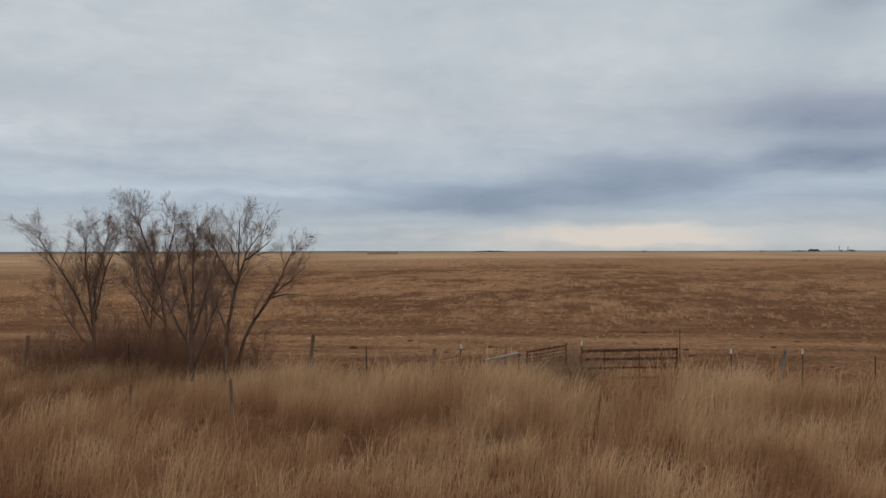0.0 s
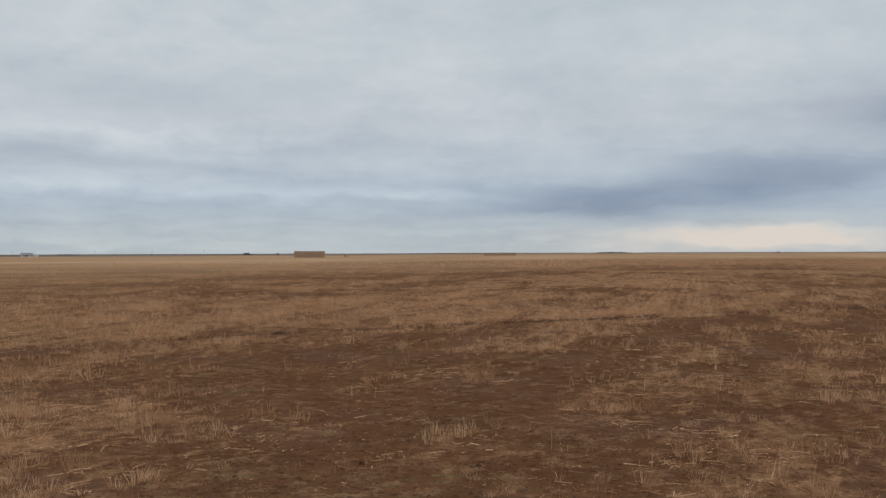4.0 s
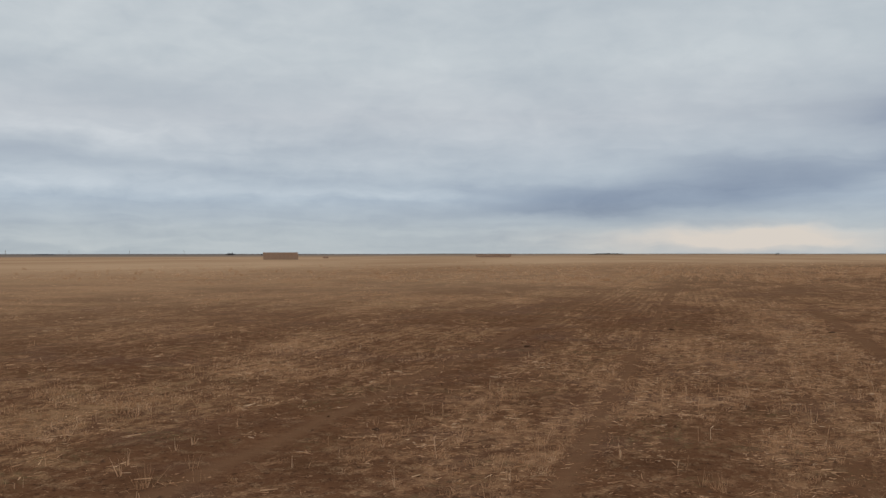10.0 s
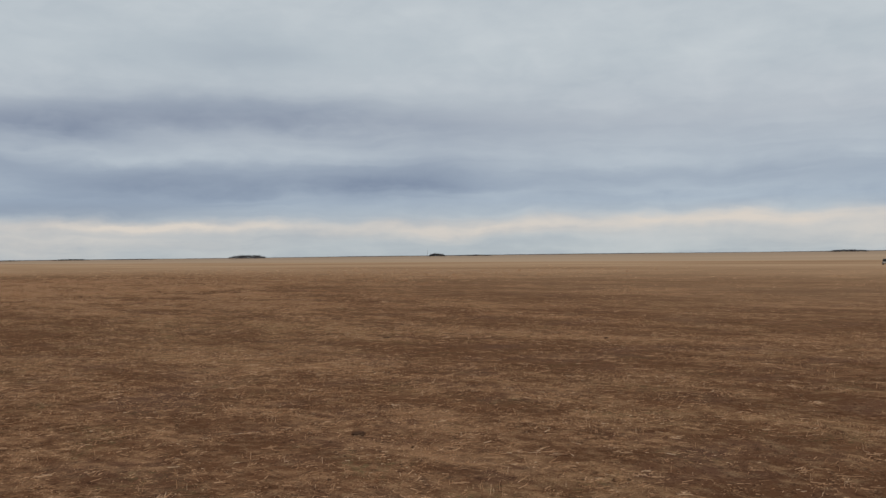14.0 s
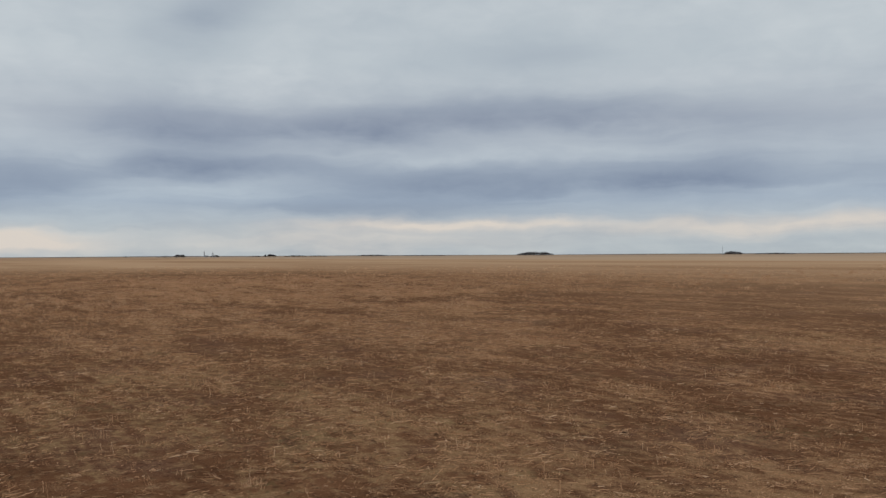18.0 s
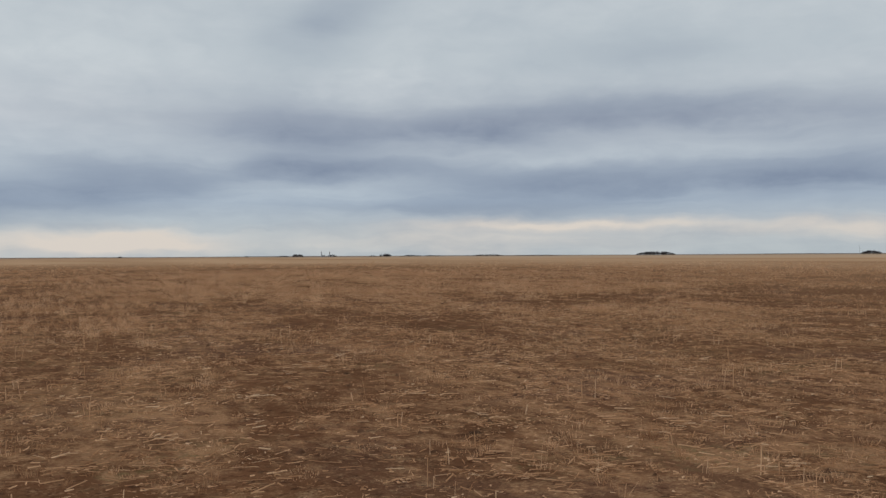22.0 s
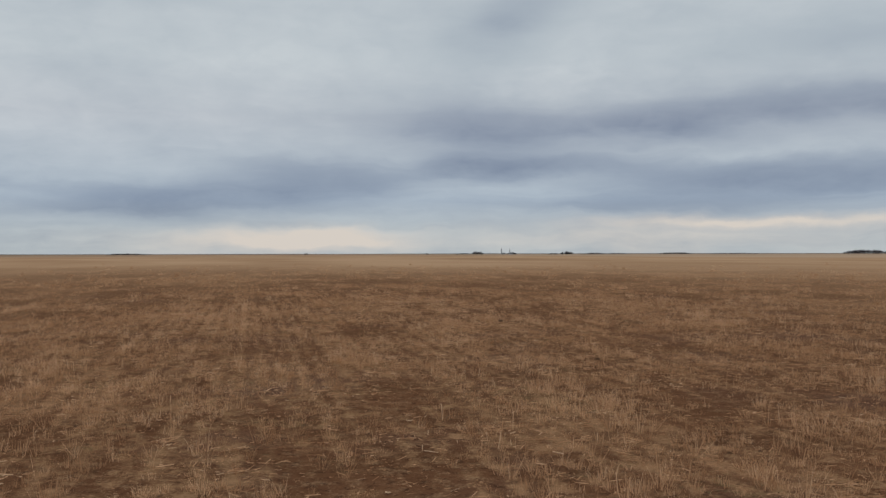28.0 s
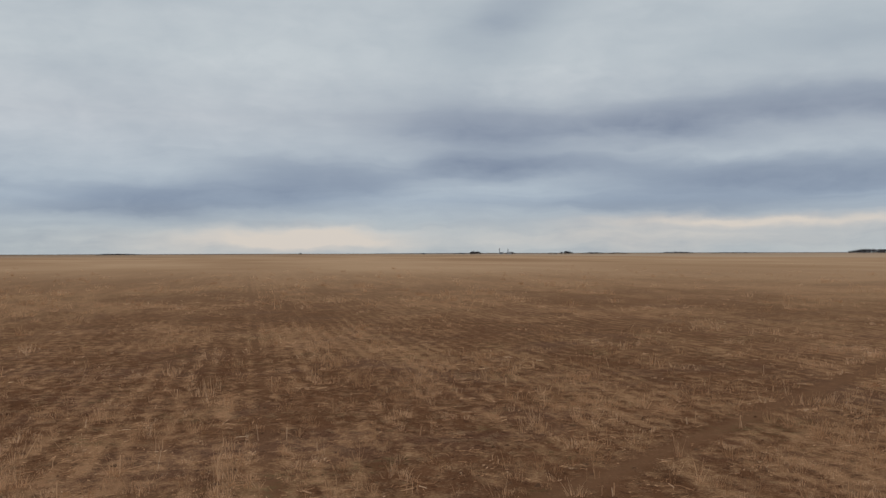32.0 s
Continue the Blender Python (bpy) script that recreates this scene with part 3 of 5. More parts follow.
def build_ground():
    us, vs = steps(26.0, 430.0, 0.75, 4300.0), steps(-62.0, 112.0, 0.75, 4300.0)
    V, U = np.meshgrid(vs, us)
    X, Y = U * EU[0] + V * EV[0], U * EU[1] + V * EV[1]
    Z = height_at(X, Y)
    nu, nv = len(us), len(vs)
    co = np.stack([X, Y, Z], -1).reshape(-1, 3)
    i = (np.arange(nu - 1)[:, None] * nv + np.arange(nv - 1)[None, :]).ravel()
    quads = np.stack([i, i + 1, i + nv + 1, i + nv], -1).astype(np.int32)
    me = bpy.data.meshes.new("ground")
    me.vertices.add(len(co))
    me.vertices.foreach_set("co", co.astype(np.float32).ravel())
    me.loops.add(quads.size)
    me.loops.foreach_set("vertex_index", quads.ravel())
    me.polygons.add(len(quads))
    me.polygons.foreach_set("loop_start", np.arange(0, quads.size, 4, dtype=np.int32))
    me.update(calc_edges=True)
    me.polygons.foreach_set("use_smooth", np.ones(len(quads), dtype=bool))
    x, y = co[:, 0], co[:, 1]
    bare = 0.72 + 0.28 * np.clip((off_line(x, y, CORRIDOR) - 30) / 60.0, 0, 1)
    me.attributes.new("cover", "FLOAT", "POINT").data.foreach_set("value", (cover_at(x, y) * bare).astype(np.float32))
    # distance from CORRIDOR drives the painted paling and the far grey
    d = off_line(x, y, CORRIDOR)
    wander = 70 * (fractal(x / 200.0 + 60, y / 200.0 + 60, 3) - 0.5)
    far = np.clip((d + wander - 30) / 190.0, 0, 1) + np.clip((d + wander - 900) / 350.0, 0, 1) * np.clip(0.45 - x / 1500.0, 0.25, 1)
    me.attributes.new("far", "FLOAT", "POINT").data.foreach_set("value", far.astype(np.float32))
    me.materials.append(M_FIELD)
    return tagged(new("ground", me), "flat harvested field of red-brown soil and straw", "field", kind="structure")


M_FIELD = field_material()
build_ground()


# ---------- stubble, straw and grass ----------
def blades(rs, base, tall, lean, wide, tone, spread):
    """Thin upright triangles on the given base points."""
    n = len(base)
    a, b = rs.rand(n) * 2 * np.pi, rs.rand(n) * 2 * np.pi
    side = np.stack([np.cos(a), np.sin(a), np.zeros(n)], -1) * (wide / 2)[:, None]
    foot = base + np.stack([np.cos(b), np.sin(b), np.zeros(n)], -1) * (spread * rs.rand(n))[:, None]
    tip = foot + np.stack([np.cos(b) * lean * tall, np.sin(b) * lean * tall, tall], -1)
    foot[:, 2] -= 0.02
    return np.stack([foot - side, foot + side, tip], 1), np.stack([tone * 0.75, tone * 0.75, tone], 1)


def build_stubble():
    rs = np.random.RandomState(3)
    line = np.array(CORRIDOR)
    chunks, tones = [], []
    # clusters of tufts, many of them standing in the old rows; shorter where the stalks were mown close
    length = np.hypot(*(line[1:] - line[:-1]).T)
    for count, reach, size, per in ((56000, 12.0, 0.72, 12), (80000, 30.0, 0.78, 6), (60000, 95.0, 1.3, 4)):
        n = int(count * 0.62)
        seg = rs.choice(len(length), n, p=length / length.sum())
        f = rs.rand(n)[:, None]
        p = line[seg] * (1 - f) + line[seg + 1] * f + rs.randn(n, 2) * reach
        c = cover_at(p[:, 0], p[:, 1])
        rank = np.clip((p[:, 1] - 245) / 25.0, 0, 1) + np.clip((125 - p[:, 1]) / 20.0, 0, 1)
        p = p[rs.rand(n) < np.clip(c * 1.9 - 0.75 + 0.4 * rank, 0.03, 1)]
        p = p[off_line(p[:, 0], p[:, 1], CORRIDOR) > (0 if reach < 20 else 9 if reach < 60 else 45)]
        kin = rs.randint(1, 12, len(p))
        home = np.repeat(np.arange(len(p)), kin)
        n = len(home)
        wide = (0.15 + 0.45 * rs.rand(len(p)))[home]
        u, v = uv_of(p[home, 0], p[home, 1])
        rowed = np.clip((fractal(v / 22.0 + 31, u / 60.0 + 31, 3) - 0.36) * 7, 0, 1) * (0.35 + 0.65 * np.clip((u - 95) / 40.0, 0, 1))
        rowed = np.maximum(rowed, 0.9 * np.exp(-((u - 150) / 28.0) ** 2) * np.clip((v + 24) / 6.0, 0, 1))
        row = np.round(v / ROW_GAP) * ROW_GAP + rs.randn(n) * 0.11
        inrow = rs.rand(n) < (0.8 - 0.3 * np.clip((u - 220) / 30.0, 0, 1)) * rowed
        v = np.where(inrow, row, v + rs.randn(n) * wide)
        u = u + rs.randn(n) * wide * np.where(inrow, 3.5, 0.8)
        x, y = u * EU[0] + v * EV[0], u * EU[1] + v * EV[1]
        keep = (u > 31) & (rs.rand(n) > 1.2 * trodden(x, y)) & (rs.rand(n) > np.clip((60 - u) / 10.0, 0, 0.985))
        home, x, y = home[keep][:count], x[keep][:count], y[keep][:count]
        mown = np.exp(-((x - 28) ** 2 + (y - 186) ** 2) / 38.0 ** 2)
        short = 1.7 - 1.05 * np.clip((y - 145) / 30.0, 0, 1) * np.clip((268 - y) / 30.0, 0, 1)
        base = np.stack([x, y, height_at(x, y)], -1)
        grown = 0.09 + 0.26 * rs.rand(len(p)) ** 2
        tuft_tall = size * (grown[home] * (0.6 + 0.6 * rs.rand(len(x)))) * (1 - 0.62 * mown) * short
        tuft_tone = np.clip((0.3 + 0.65 * rs.rand(len(p)))[home] + 0.2 * (rs.rand(len(x)) - 0.5), 0, 1)
        idx = np.repeat(np.arange(len(x)), per)
        m = len(idx)
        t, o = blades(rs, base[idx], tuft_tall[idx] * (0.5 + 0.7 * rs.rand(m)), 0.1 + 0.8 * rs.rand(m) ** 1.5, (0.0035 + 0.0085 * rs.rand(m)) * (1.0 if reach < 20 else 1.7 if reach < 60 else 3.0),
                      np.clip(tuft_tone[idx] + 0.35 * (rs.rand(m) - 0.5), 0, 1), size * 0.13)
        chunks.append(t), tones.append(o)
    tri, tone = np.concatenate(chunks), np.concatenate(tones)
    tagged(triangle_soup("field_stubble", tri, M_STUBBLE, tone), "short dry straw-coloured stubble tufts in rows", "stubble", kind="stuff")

    # single stout stalks left standing, singly and in twos and threes, some of them broken over
    n = 9000
    seg = rs.choice(len(length), n, p=length / length.sum())
    f = rs.rand(n)[:, None]
    p = line[seg] * (1 - f) + line[seg + 1] * f + rs.randn(n, 2) * 13.0
    u, v = uv_of(p[:, 0], p[:, 1])
    p = p[(u > 66) & (rs.rand(n) < np.clip(1.8 * cover_at(p[:, 0], p[:, 1]) - 0.45, 0.1, 1))]
    home = np.repeat(np.arange(len(p)), rs.randint(1, 5, len(p)))
    n = len(home)
    u, v = uv_of(p[home, 0], p[home, 1])
    v = np.where(rs.rand(n) < 0.6, np.round(v / ROW_GAP) * ROW_GAP + 0.05 * rs.randn(n), v + 0.1 * rs.randn(n))
    u = u + 0.12 * rs.randn(n)
    x, y = u * EU[0] + v * EV[0], u * EU[1] + v * EV[1]
    mown = np.exp(-((x - 28) ** 2 + (y - 186) ** 2) / 38.0 ** 2)
    tall = (0.10 + 0.26 * rs.rand(n) ** 1.6) * (1 - 0.5 * mown)
    wide = 0.006 + 0.007 * rs.rand(n)
    a, b = 2 * np.pi * rs.rand(n), 2 * np.pi * rs.rand(n)
    side = np.stack([np.cos(a), np.sin(a), np.zeros(n)], -1) * (wide / 2)[:, None]
    foot = np.stack([x, y, height_at(x, y) - 0.01], -1)
    tip_lean = np.stack([np.cos(b), np.sin(b), np.zeros(n)], -1)
    knee = foot + (tip_lean * (0.25 * rs.rand(n))[:, None] + [0, 0, 1]) * tall[:, None]
    bent = (0.3 + 0.7 * rs.rand(n)) * (rs.rand(n) < 0.45)
    end = knee + (tip_lean * 0.8 + np.stack([0.3 * rs.randn(n), 0.3 * rs.randn(n), 0.6 * rs.rand(n) - 0.45], -1)) * (tall * bent * 0.7)[:, None]
    tri = np.concatenate([np.stack([foot - side, foot + side, knee + side], 1), np.stack([foot - side, knee + side, knee - side], 1), np.stack([knee - side, knee + side, end], 1)])
    tone = np.tile(np.clip(0.35 + 0.6 * rs.rand(n), 0, 1), 3)
    tagged(triangle_soup("standing_stalks", tri, M_STUBBLE, np.repeat(tone[:, None], 3, 1)), "pale stout straw stalks left standing, some broken over", "straw", kind="stuff")

    # loose straws lying flat on the soil in wisps and heaps: stout stalk pieces, and small flecks of leaf and chaff
    for name, label, n, most, lot, reach, long_of, wide_of in (
            ("straw_litter", "broken pale straws lying over the soil", 52000, 150000, 18, 10.0, (0.06, 0.26, 2.1), (0.005, 0.009)),
            ("loose_straw", "thin scatter of pale straw across the field", 60000, 330000, 20, 32.0, (0.06, 0.22, 1.8), (0.010, 0.011)),
            ("chaff", "small pale flecks of chaff and leaf on the soil", 60000, 200000, 26, 11.0, (0.03, 0.09, 1.5), (0.008, 0.012))):
        seg = rs.choice(len(length), n, p=length / length.sum())
        f = rs.rand(n)[:, None]
        p = line[seg] * (1 - f) + line[seg + 1] * f + rs.randn(n, 2) * reach
        c = cover_at(p[:, 0], p[:, 1])
        u, _ = uv_of(p[:, 0], p[:, 1])
        rank = np.clip((u - 285) / 25.0, 0, 1) + np.clip((128 - u) / 20.0, 0, 1)
        p = p[(rs.rand(n) < np.clip(c * 1.5 - 0.25, 0.08, 1) * (1 - 0.5 * rank)) & (u > 30) & (rs.rand(n) > np.clip((66 - u) / 8.0, 0, 0.72)) & ((reach < 20) | (off_line(p[:, 0], p[:, 1], CORRIDOR) > 8))]
        home = np.repeat(np.arange(len(p)), 1 + (lot * rs.rand(len(p)) ** 2).astype(int))
        heap = (0.05 + 0.42 * rs.rand(len(p)) ** 1.4)[home]
        bright, lie = rs.rand(len(p))[home], (2 * np.pi * rs.rand(len(p)))[home]
        off = rs.randn(len(home), 2)
        mound = 0.06 * np.exp(-0.5 * (off ** 2).sum(1)) * (heap / 0.3)
        p = p[home] + off * heap[:, None]
        keep = rs.rand(len(p)) > trodden(p[:, 0], p[:, 1])
        p, bright, lie, mound = p[keep][:most], bright[keep][:most], lie[keep][:most], mound[keep][:most]
        n = len(p)
        a = lie + 1.1 * rs.randn(n)
        long = long_of[0] + long_of[1] * rs.rand(n) ** long_of[2]
        wide = wide_of[0] + wide_of[1] * rs.rand(n)
        z = height_at(p[:, 0], p[:, 1])
        d = np.stack([np.cos(a), np.sin(a), np.zeros(n)], -1)
        s = np.stack([-np.sin(a), np.cos(a), np.zeros(n)], -1) * (wide / 2)[:, None]
        s[:, 2] = wide * 0.45
        foot = np.stack([p[:, 0], p[:, 1], z + 0.01 + mound * rs.rand(n) + 0.015 * rs.rand(n)], -1)
        tip = foot + d * long[:, None]
        tip[:, 2] += 0.05 * rs.rand(n) ** 3 * (long / 0.3)
        tone = np.clip((0.12 if name == "straw_litter" else 0.05) + 0.45 * bright + 0.55 * rs.rand(n) ** 2.4, 0, 1)
        if name != "straw_litter":
            tri = np.stack([foot - s, foot + s, tip], 1)
        else:
            tri = np.concatenate([np.stack([foot - s, foot + s, tip + 0.8 * s], 1), np.stack([foot - s, tip + 0.8 * s, tip - 0.8 * s], 1)])
            tone = np.concatenate([tone, tone])
        tagged(triangle_soup(name, tri, M_STUBBLE, np.repeat(tone[:, None], 3, 1)), label, "straw", kind="stuff")


def tall_blades(rs, x, y, tall, tone, wide, bend):
    """Bent blades of two pieces each, most of them laid over eastwards by the wind."""
    n = len(x)
    z = height_at(x, y)
    a, b = rs.rand(n) * 2 * np.pi, rs.randn(n) * 1.25 + 0.15
    side = np.stack([np.cos(a), np.sin(a), np.zeros(n)], -1) * (wide / 2)[:, None]
    foot = np.stack([x, y, z - 0.02], -1)
    way = np.stack([np.cos(b), np.sin(b), np.zeros(n)], -1)
    mid = foot + way * (bend * tall * 0.28)[:, None]
    mid[:, 2] += tall * 0.6
    tip = foot + way * (bend * tall * 0.95)[:, None]
    tip[:, 2] += tall * (1.0 - 0.35 * bend)
    tri = np.concatenate([np.stack([foot - side, foot + side, mid + side * 0.8], 1), np.stack([foot - side, mid + side * 0.8, mid - side * 0.8], 1),
                          np.stack([mid - side * 0.8, mid + side * 0.8, tip], 1)])
    # tone falls from the tip down to the foot
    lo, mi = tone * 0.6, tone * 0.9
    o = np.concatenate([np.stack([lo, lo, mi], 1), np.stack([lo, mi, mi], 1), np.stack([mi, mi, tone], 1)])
    return tri, o


def build_tall_grass():
    rs = np.random.RandomState(5)
    n = 13500
    u = 8.5 + 22.0 * rs.rand(n) ** 0.9
    v = -31 + 60 * rs.rand(n)
    x, y = u * EU[0] + v * EV[0], u * EU[1] + v * EV[1]
    thick = fractal(v / 2.2 + 20, u / 2.2 + 20, 3)
    ragged = FENCE_U + 2.6 * fractal(v / 2.0 + 70, u * 0 + 1, 3) - 0.4
    keep = (u < ragged) & (rs.rand(n) < 0.1 + 1.6 * thick)
    x, y, thick, u, v = x[keep], y[keep], thick[keep], u[keep], v[keep]
    hump = fractal(v / 1.1 + 10, u / 1.9 + 60, 3)
    clump_tall = 0.2 + 0.7 * thick + 1.5 * np.clip(hump - 0.38, 0, 1) + 0.4 * rs.rand(len(x)) ** 2 + np.clip((v + 9) / 4.0, 0.1, 1) * 0.9 * np.exp(-((u - 23.4) / 2.2) ** 2)
    # tone varies by clump; low gaps go darker, standing in for shade between tussocks
    patch = fractal(v / 1.7 + 90, u / 3.2 + 90, 4)
    clump_tone = np.clip(0.69 + 2.4 * (patch - 0.5) + 1.0 * (hump - 0.5) - 0.16 * np.clip((-3 - v) / 5.0, 0, 1) + 0.10 * np.clip((u - 18) / 5.0, -0.6, 1) + 0.3 * (rs.rand(len(x)) - 0.5), 0, 1)
    # a ranker edge along the fence
    m = 1500
    u2, v2 = FENCE_U - 1.5 + 2.1 * rs.rand(m), -31 + 60 * rs.rand(m)
    x = np.concatenate([x, u2 * EU[0] + v2 * EV[0]])
    y = np.concatenate([y, u2 * EU[1] + v2 * EV[1]])
    rank = 0.5 + 0.85 * fractal(v2 / 1.3 + 44, u2 / 1.3, 3) + 0.2 * rs.rand(m)
    clump_tall = np.concatenate([clump_tall, rank])
    clump_tone = np.concatenate([clump_tone, np.clip(0.1 + 0.9 * rs.rand(m), 0, 1)])
    per = 20
    i = np.repeat(np.arange(len(x)), per)
    m = len(i)
    px, py = x[i] + rs.randn(m) * 0.14, y[i] + rs.randn(m) * 0.14
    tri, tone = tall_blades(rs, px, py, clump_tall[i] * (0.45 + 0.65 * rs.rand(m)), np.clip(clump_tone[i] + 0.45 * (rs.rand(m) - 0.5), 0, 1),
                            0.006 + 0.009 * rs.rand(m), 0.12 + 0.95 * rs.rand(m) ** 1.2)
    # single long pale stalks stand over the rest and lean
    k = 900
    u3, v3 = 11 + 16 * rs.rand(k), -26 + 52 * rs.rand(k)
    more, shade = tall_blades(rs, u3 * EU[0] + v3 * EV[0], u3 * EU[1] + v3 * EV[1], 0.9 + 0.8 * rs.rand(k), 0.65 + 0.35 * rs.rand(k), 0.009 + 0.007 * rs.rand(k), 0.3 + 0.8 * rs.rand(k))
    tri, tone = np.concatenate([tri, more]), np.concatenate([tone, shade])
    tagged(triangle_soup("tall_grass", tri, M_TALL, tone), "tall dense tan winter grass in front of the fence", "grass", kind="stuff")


build_stubble()
build_tall_grass()


# ---------- bare trees and brush on the fence line ----------
class Wood:
    def __init__(self):
        self.v, self.f = [], []

    def tube(self, points, radii, sides):
        base = len(self.v)
        for i, (p, r) in enumerate(zip(points, radii)):
            d = (points[min(i + 1, len(points) - 1)] - points[max(i - 1, 0)]).normalized()
            s = d.orthogonal().normalized()
            t = d.cross(s)
            for k in range(sides):
                a = 2 * math.pi * k / sides
                self.v.append(p + (s * math.cos(a) + t * math.sin(a)) * r)
        for i in range(len(points) - 1):
            for k in range(sides):
                q, w = base + i * sides + k, base + i * sides + (k + 1) % sides
                self.f.append((q, w, w + sides, q + sides))


def bough(rng, points, wobble):
    """A smooth, slightly crooked line through the given places."""
    out = []
    for i in range(len(points) - 1):
        p0, p1, p2, p3 = points[max(i - 1, 0)], points[i], points[i + 1], points[min(i + 2, len(points) - 1)]
        n = max(3, int((p2 - p1).length / 0.16))
        for k in range(n):
            f = k / n
            q = 0.5 * (2 * p1 + (p2 - p0) * f + (2 * p0 - 5 * p1 + 4 * p2 - p3) * f * f + (3 * p1 - p0 - 3 * p2 + p3) * f ** 3)
            out.append(q + Vector((rng.gauss(0, 1), rng.gauss(0, 1), 0)) * (wobble if i + k else 0))
    return out + [points[-1].copy()]


def shoot(rng, wood, p, d, length, r, level):
    """A side branch with the twigs that spring from it: 1 branch, 2 twig, 3 the finest tips."""
    n = (0, 6, 4, 2)[level]
    pts, rad = [p.copy()], [r]
    for i in range(n):
        d = (d + Vector((rng.gauss(0, 1), rng.gauss(0, 1), rng.gauss(0, 1))) * (0, 0.13, 0.17, 0.2)[level] + Vector((0, 0, (0, 0.07, 0.05, 0.02)[level]))).normalized()
        p = p + d * (length / n)
        pts.append(p.copy())
        rad.append(max(r * (1 - 0.75 * (i + 1) / n), 0.0024))
    wood[min(level, 2)].tube(pts, rad, (0, 5, 4, 3)[level])
    if level == 3:
        return
    kids = (0, 11, 8)[level]
    for k in range(kids):
        f = 0.15 + 0.85 * (k + rng.random()) / kids
        i = min(int(f * n), n - 1)
        along = (pts[i + 1] - pts[i]).normalized()
        turn = Matrix.Rotation(rng.uniform(0, 2 * math.pi), 3, along) @ along.orthogonal().normalized()
        shoot(rng, wood, pts[i].lerp(pts[i + 1], min(f * n - i, 1.0)), (along + turn * rng.uniform(0.35, 0.85)).normalized(),
              length * rng.uniform(0.4, 0.68) * (1.15 - 0.45 * f), rad[i] * rng.uniform(0.5, 0.68), level + 1)


def bare_tree(seed, place, stems, label, lush=4.1):
    """stems: thickness, then places (east, up) from the root; the first stem is the trunk, the rest fork off it as limbs."""
    rng = random.Random(seed)
    root = empty("tree", pose(*place), label, "tree", "bare trees on the fence line")
    crown = Wood()
    for k, (r, *line) in enumerate(stems):
        depth, points = 0.0, []
        for x, z in line:
            points.append(Vector((x, depth, z * 0.95)))
            depth += rng.uniform(-0.35, 0.45)
        pts = bough(rng, points, 0.012)
        wood, n = Wood(), len(pts)
        rad = [max(r * (1 - 0.9 * i / n), 0.005) for i in range(n)]
        wood.tube(pts, rad, 8 if k == 0 else 6)
        run = sum((b - a).length for a, b in zip(pts, pts[1:]))
        sides = int(run * lush)
        for j in range(sides):
            f = (0.36 if k == 0 else 0.12) + (0.64 if k == 0 else 0.88) * ((j + rng.random()) / sides) ** 0.8
            i = min(int(f * n), n - 2)
            along = (pts[i + 1] - pts[i]).normalized()
            turn = Matrix.Rotation(rng.uniform(0, 2 * math.pi), 3, along) @ along.orthogonal().normalized()
            shoot(rng, (None, wood, crown), pts[i], (along + turn * rng.uniform(0.4, 0.95)).normalized(), rng.uniform(0.7, 1.6) * (1.2 - 0.62 * f), min(rad[i] * 0.55, 0.012), 1)
        ob = mesh_object("trunk" if k == 0 else "limb", wood.v, wood.f, M_BARK, True)
        ob.parent = root
    ob = mesh_object("crown", crown.v, crown.f, M_TWIG, True)
    ob.parent = root
    return root


TREE = "leafless grey-brown tree with upswept limbs and fine twigs"
# the westernmost tree fans out wide to one side
bare_tree(11, (-11.7, 31.0, 0), ((0.085, (0, -0.1), (-0.15, 1.7), (-0.1, 3.4), (0.2, 5.2)), (0.055, (-0.15, 1.4), (-0.7, 3.0), (-1.3, 4.2), (-2.2, 5.3)),
                                 (0.05, (-0.15, 1.7), (-0.5, 3.6), (-0.7, 5.2)), (0.04, (-0.1, 0.9), (-0.9, 1.8), (-1.7, 3.0)), (0.045, (-0.1, 2.0), (0.25, 3.6), (0.6, 4.9))), TREE)
bare_tree(12, (-9.2, 30.7, 0), ((0.08, (0, -0.1), (-0.2, 2.6), (-0.7, 4.4), (-1.3, 6.0)), (0.05, (-0.25, 2.9), (-0.1, 4.4), (0.1, 5.7)),
                                (0.04, (-0.15, 2.0), (-0.9, 3.2), (-1.2, 4.4)), (0.035, (-0.4, 3.5), (-1.1, 4.8), (-1.5, 5.6))), TREE)
bare_tree(13, (-7.35, 26.9, 0), ((0.085, (0, -0.1), (0, 1.7), (0.0, 3.4), (-0.05, 5.1)), (0.05, (-0.05, 1.4), (-0.7, 2.6), (-1.4, 3.9)), (0.05, (0, 1.8), (0.45, 3.6), (0.75, 4.9)),
                                 (0.045, (0, 2.0), (-0.4, 3.8), (-0.6, 5.0)), (0.035, (0, 0.8), (0.5, 1.9), (0.9, 3.1))), TREE)
bare_tree(14, (-7.2, 30.0, 0), ((0.095, (0, -0.1), (0.3, 2.3), (0.5, 3.4), (0.75, 4.4), (1.1, 5.1)), (0.055, (0.45, 3.3), (0.0, 4.2), (-0.5, 5.1)),
                                (0.05, (0.5, 3.5), (0.45, 4.5), (0.5, 5.6)), (0.04, (0.2, 1.6), (-0.4, 2.9), (-0.9, 4.1)), (0.035, (0.7, 4.2), (1.2, 4.5), (1.6, 4.9))), TREE, 3.2)
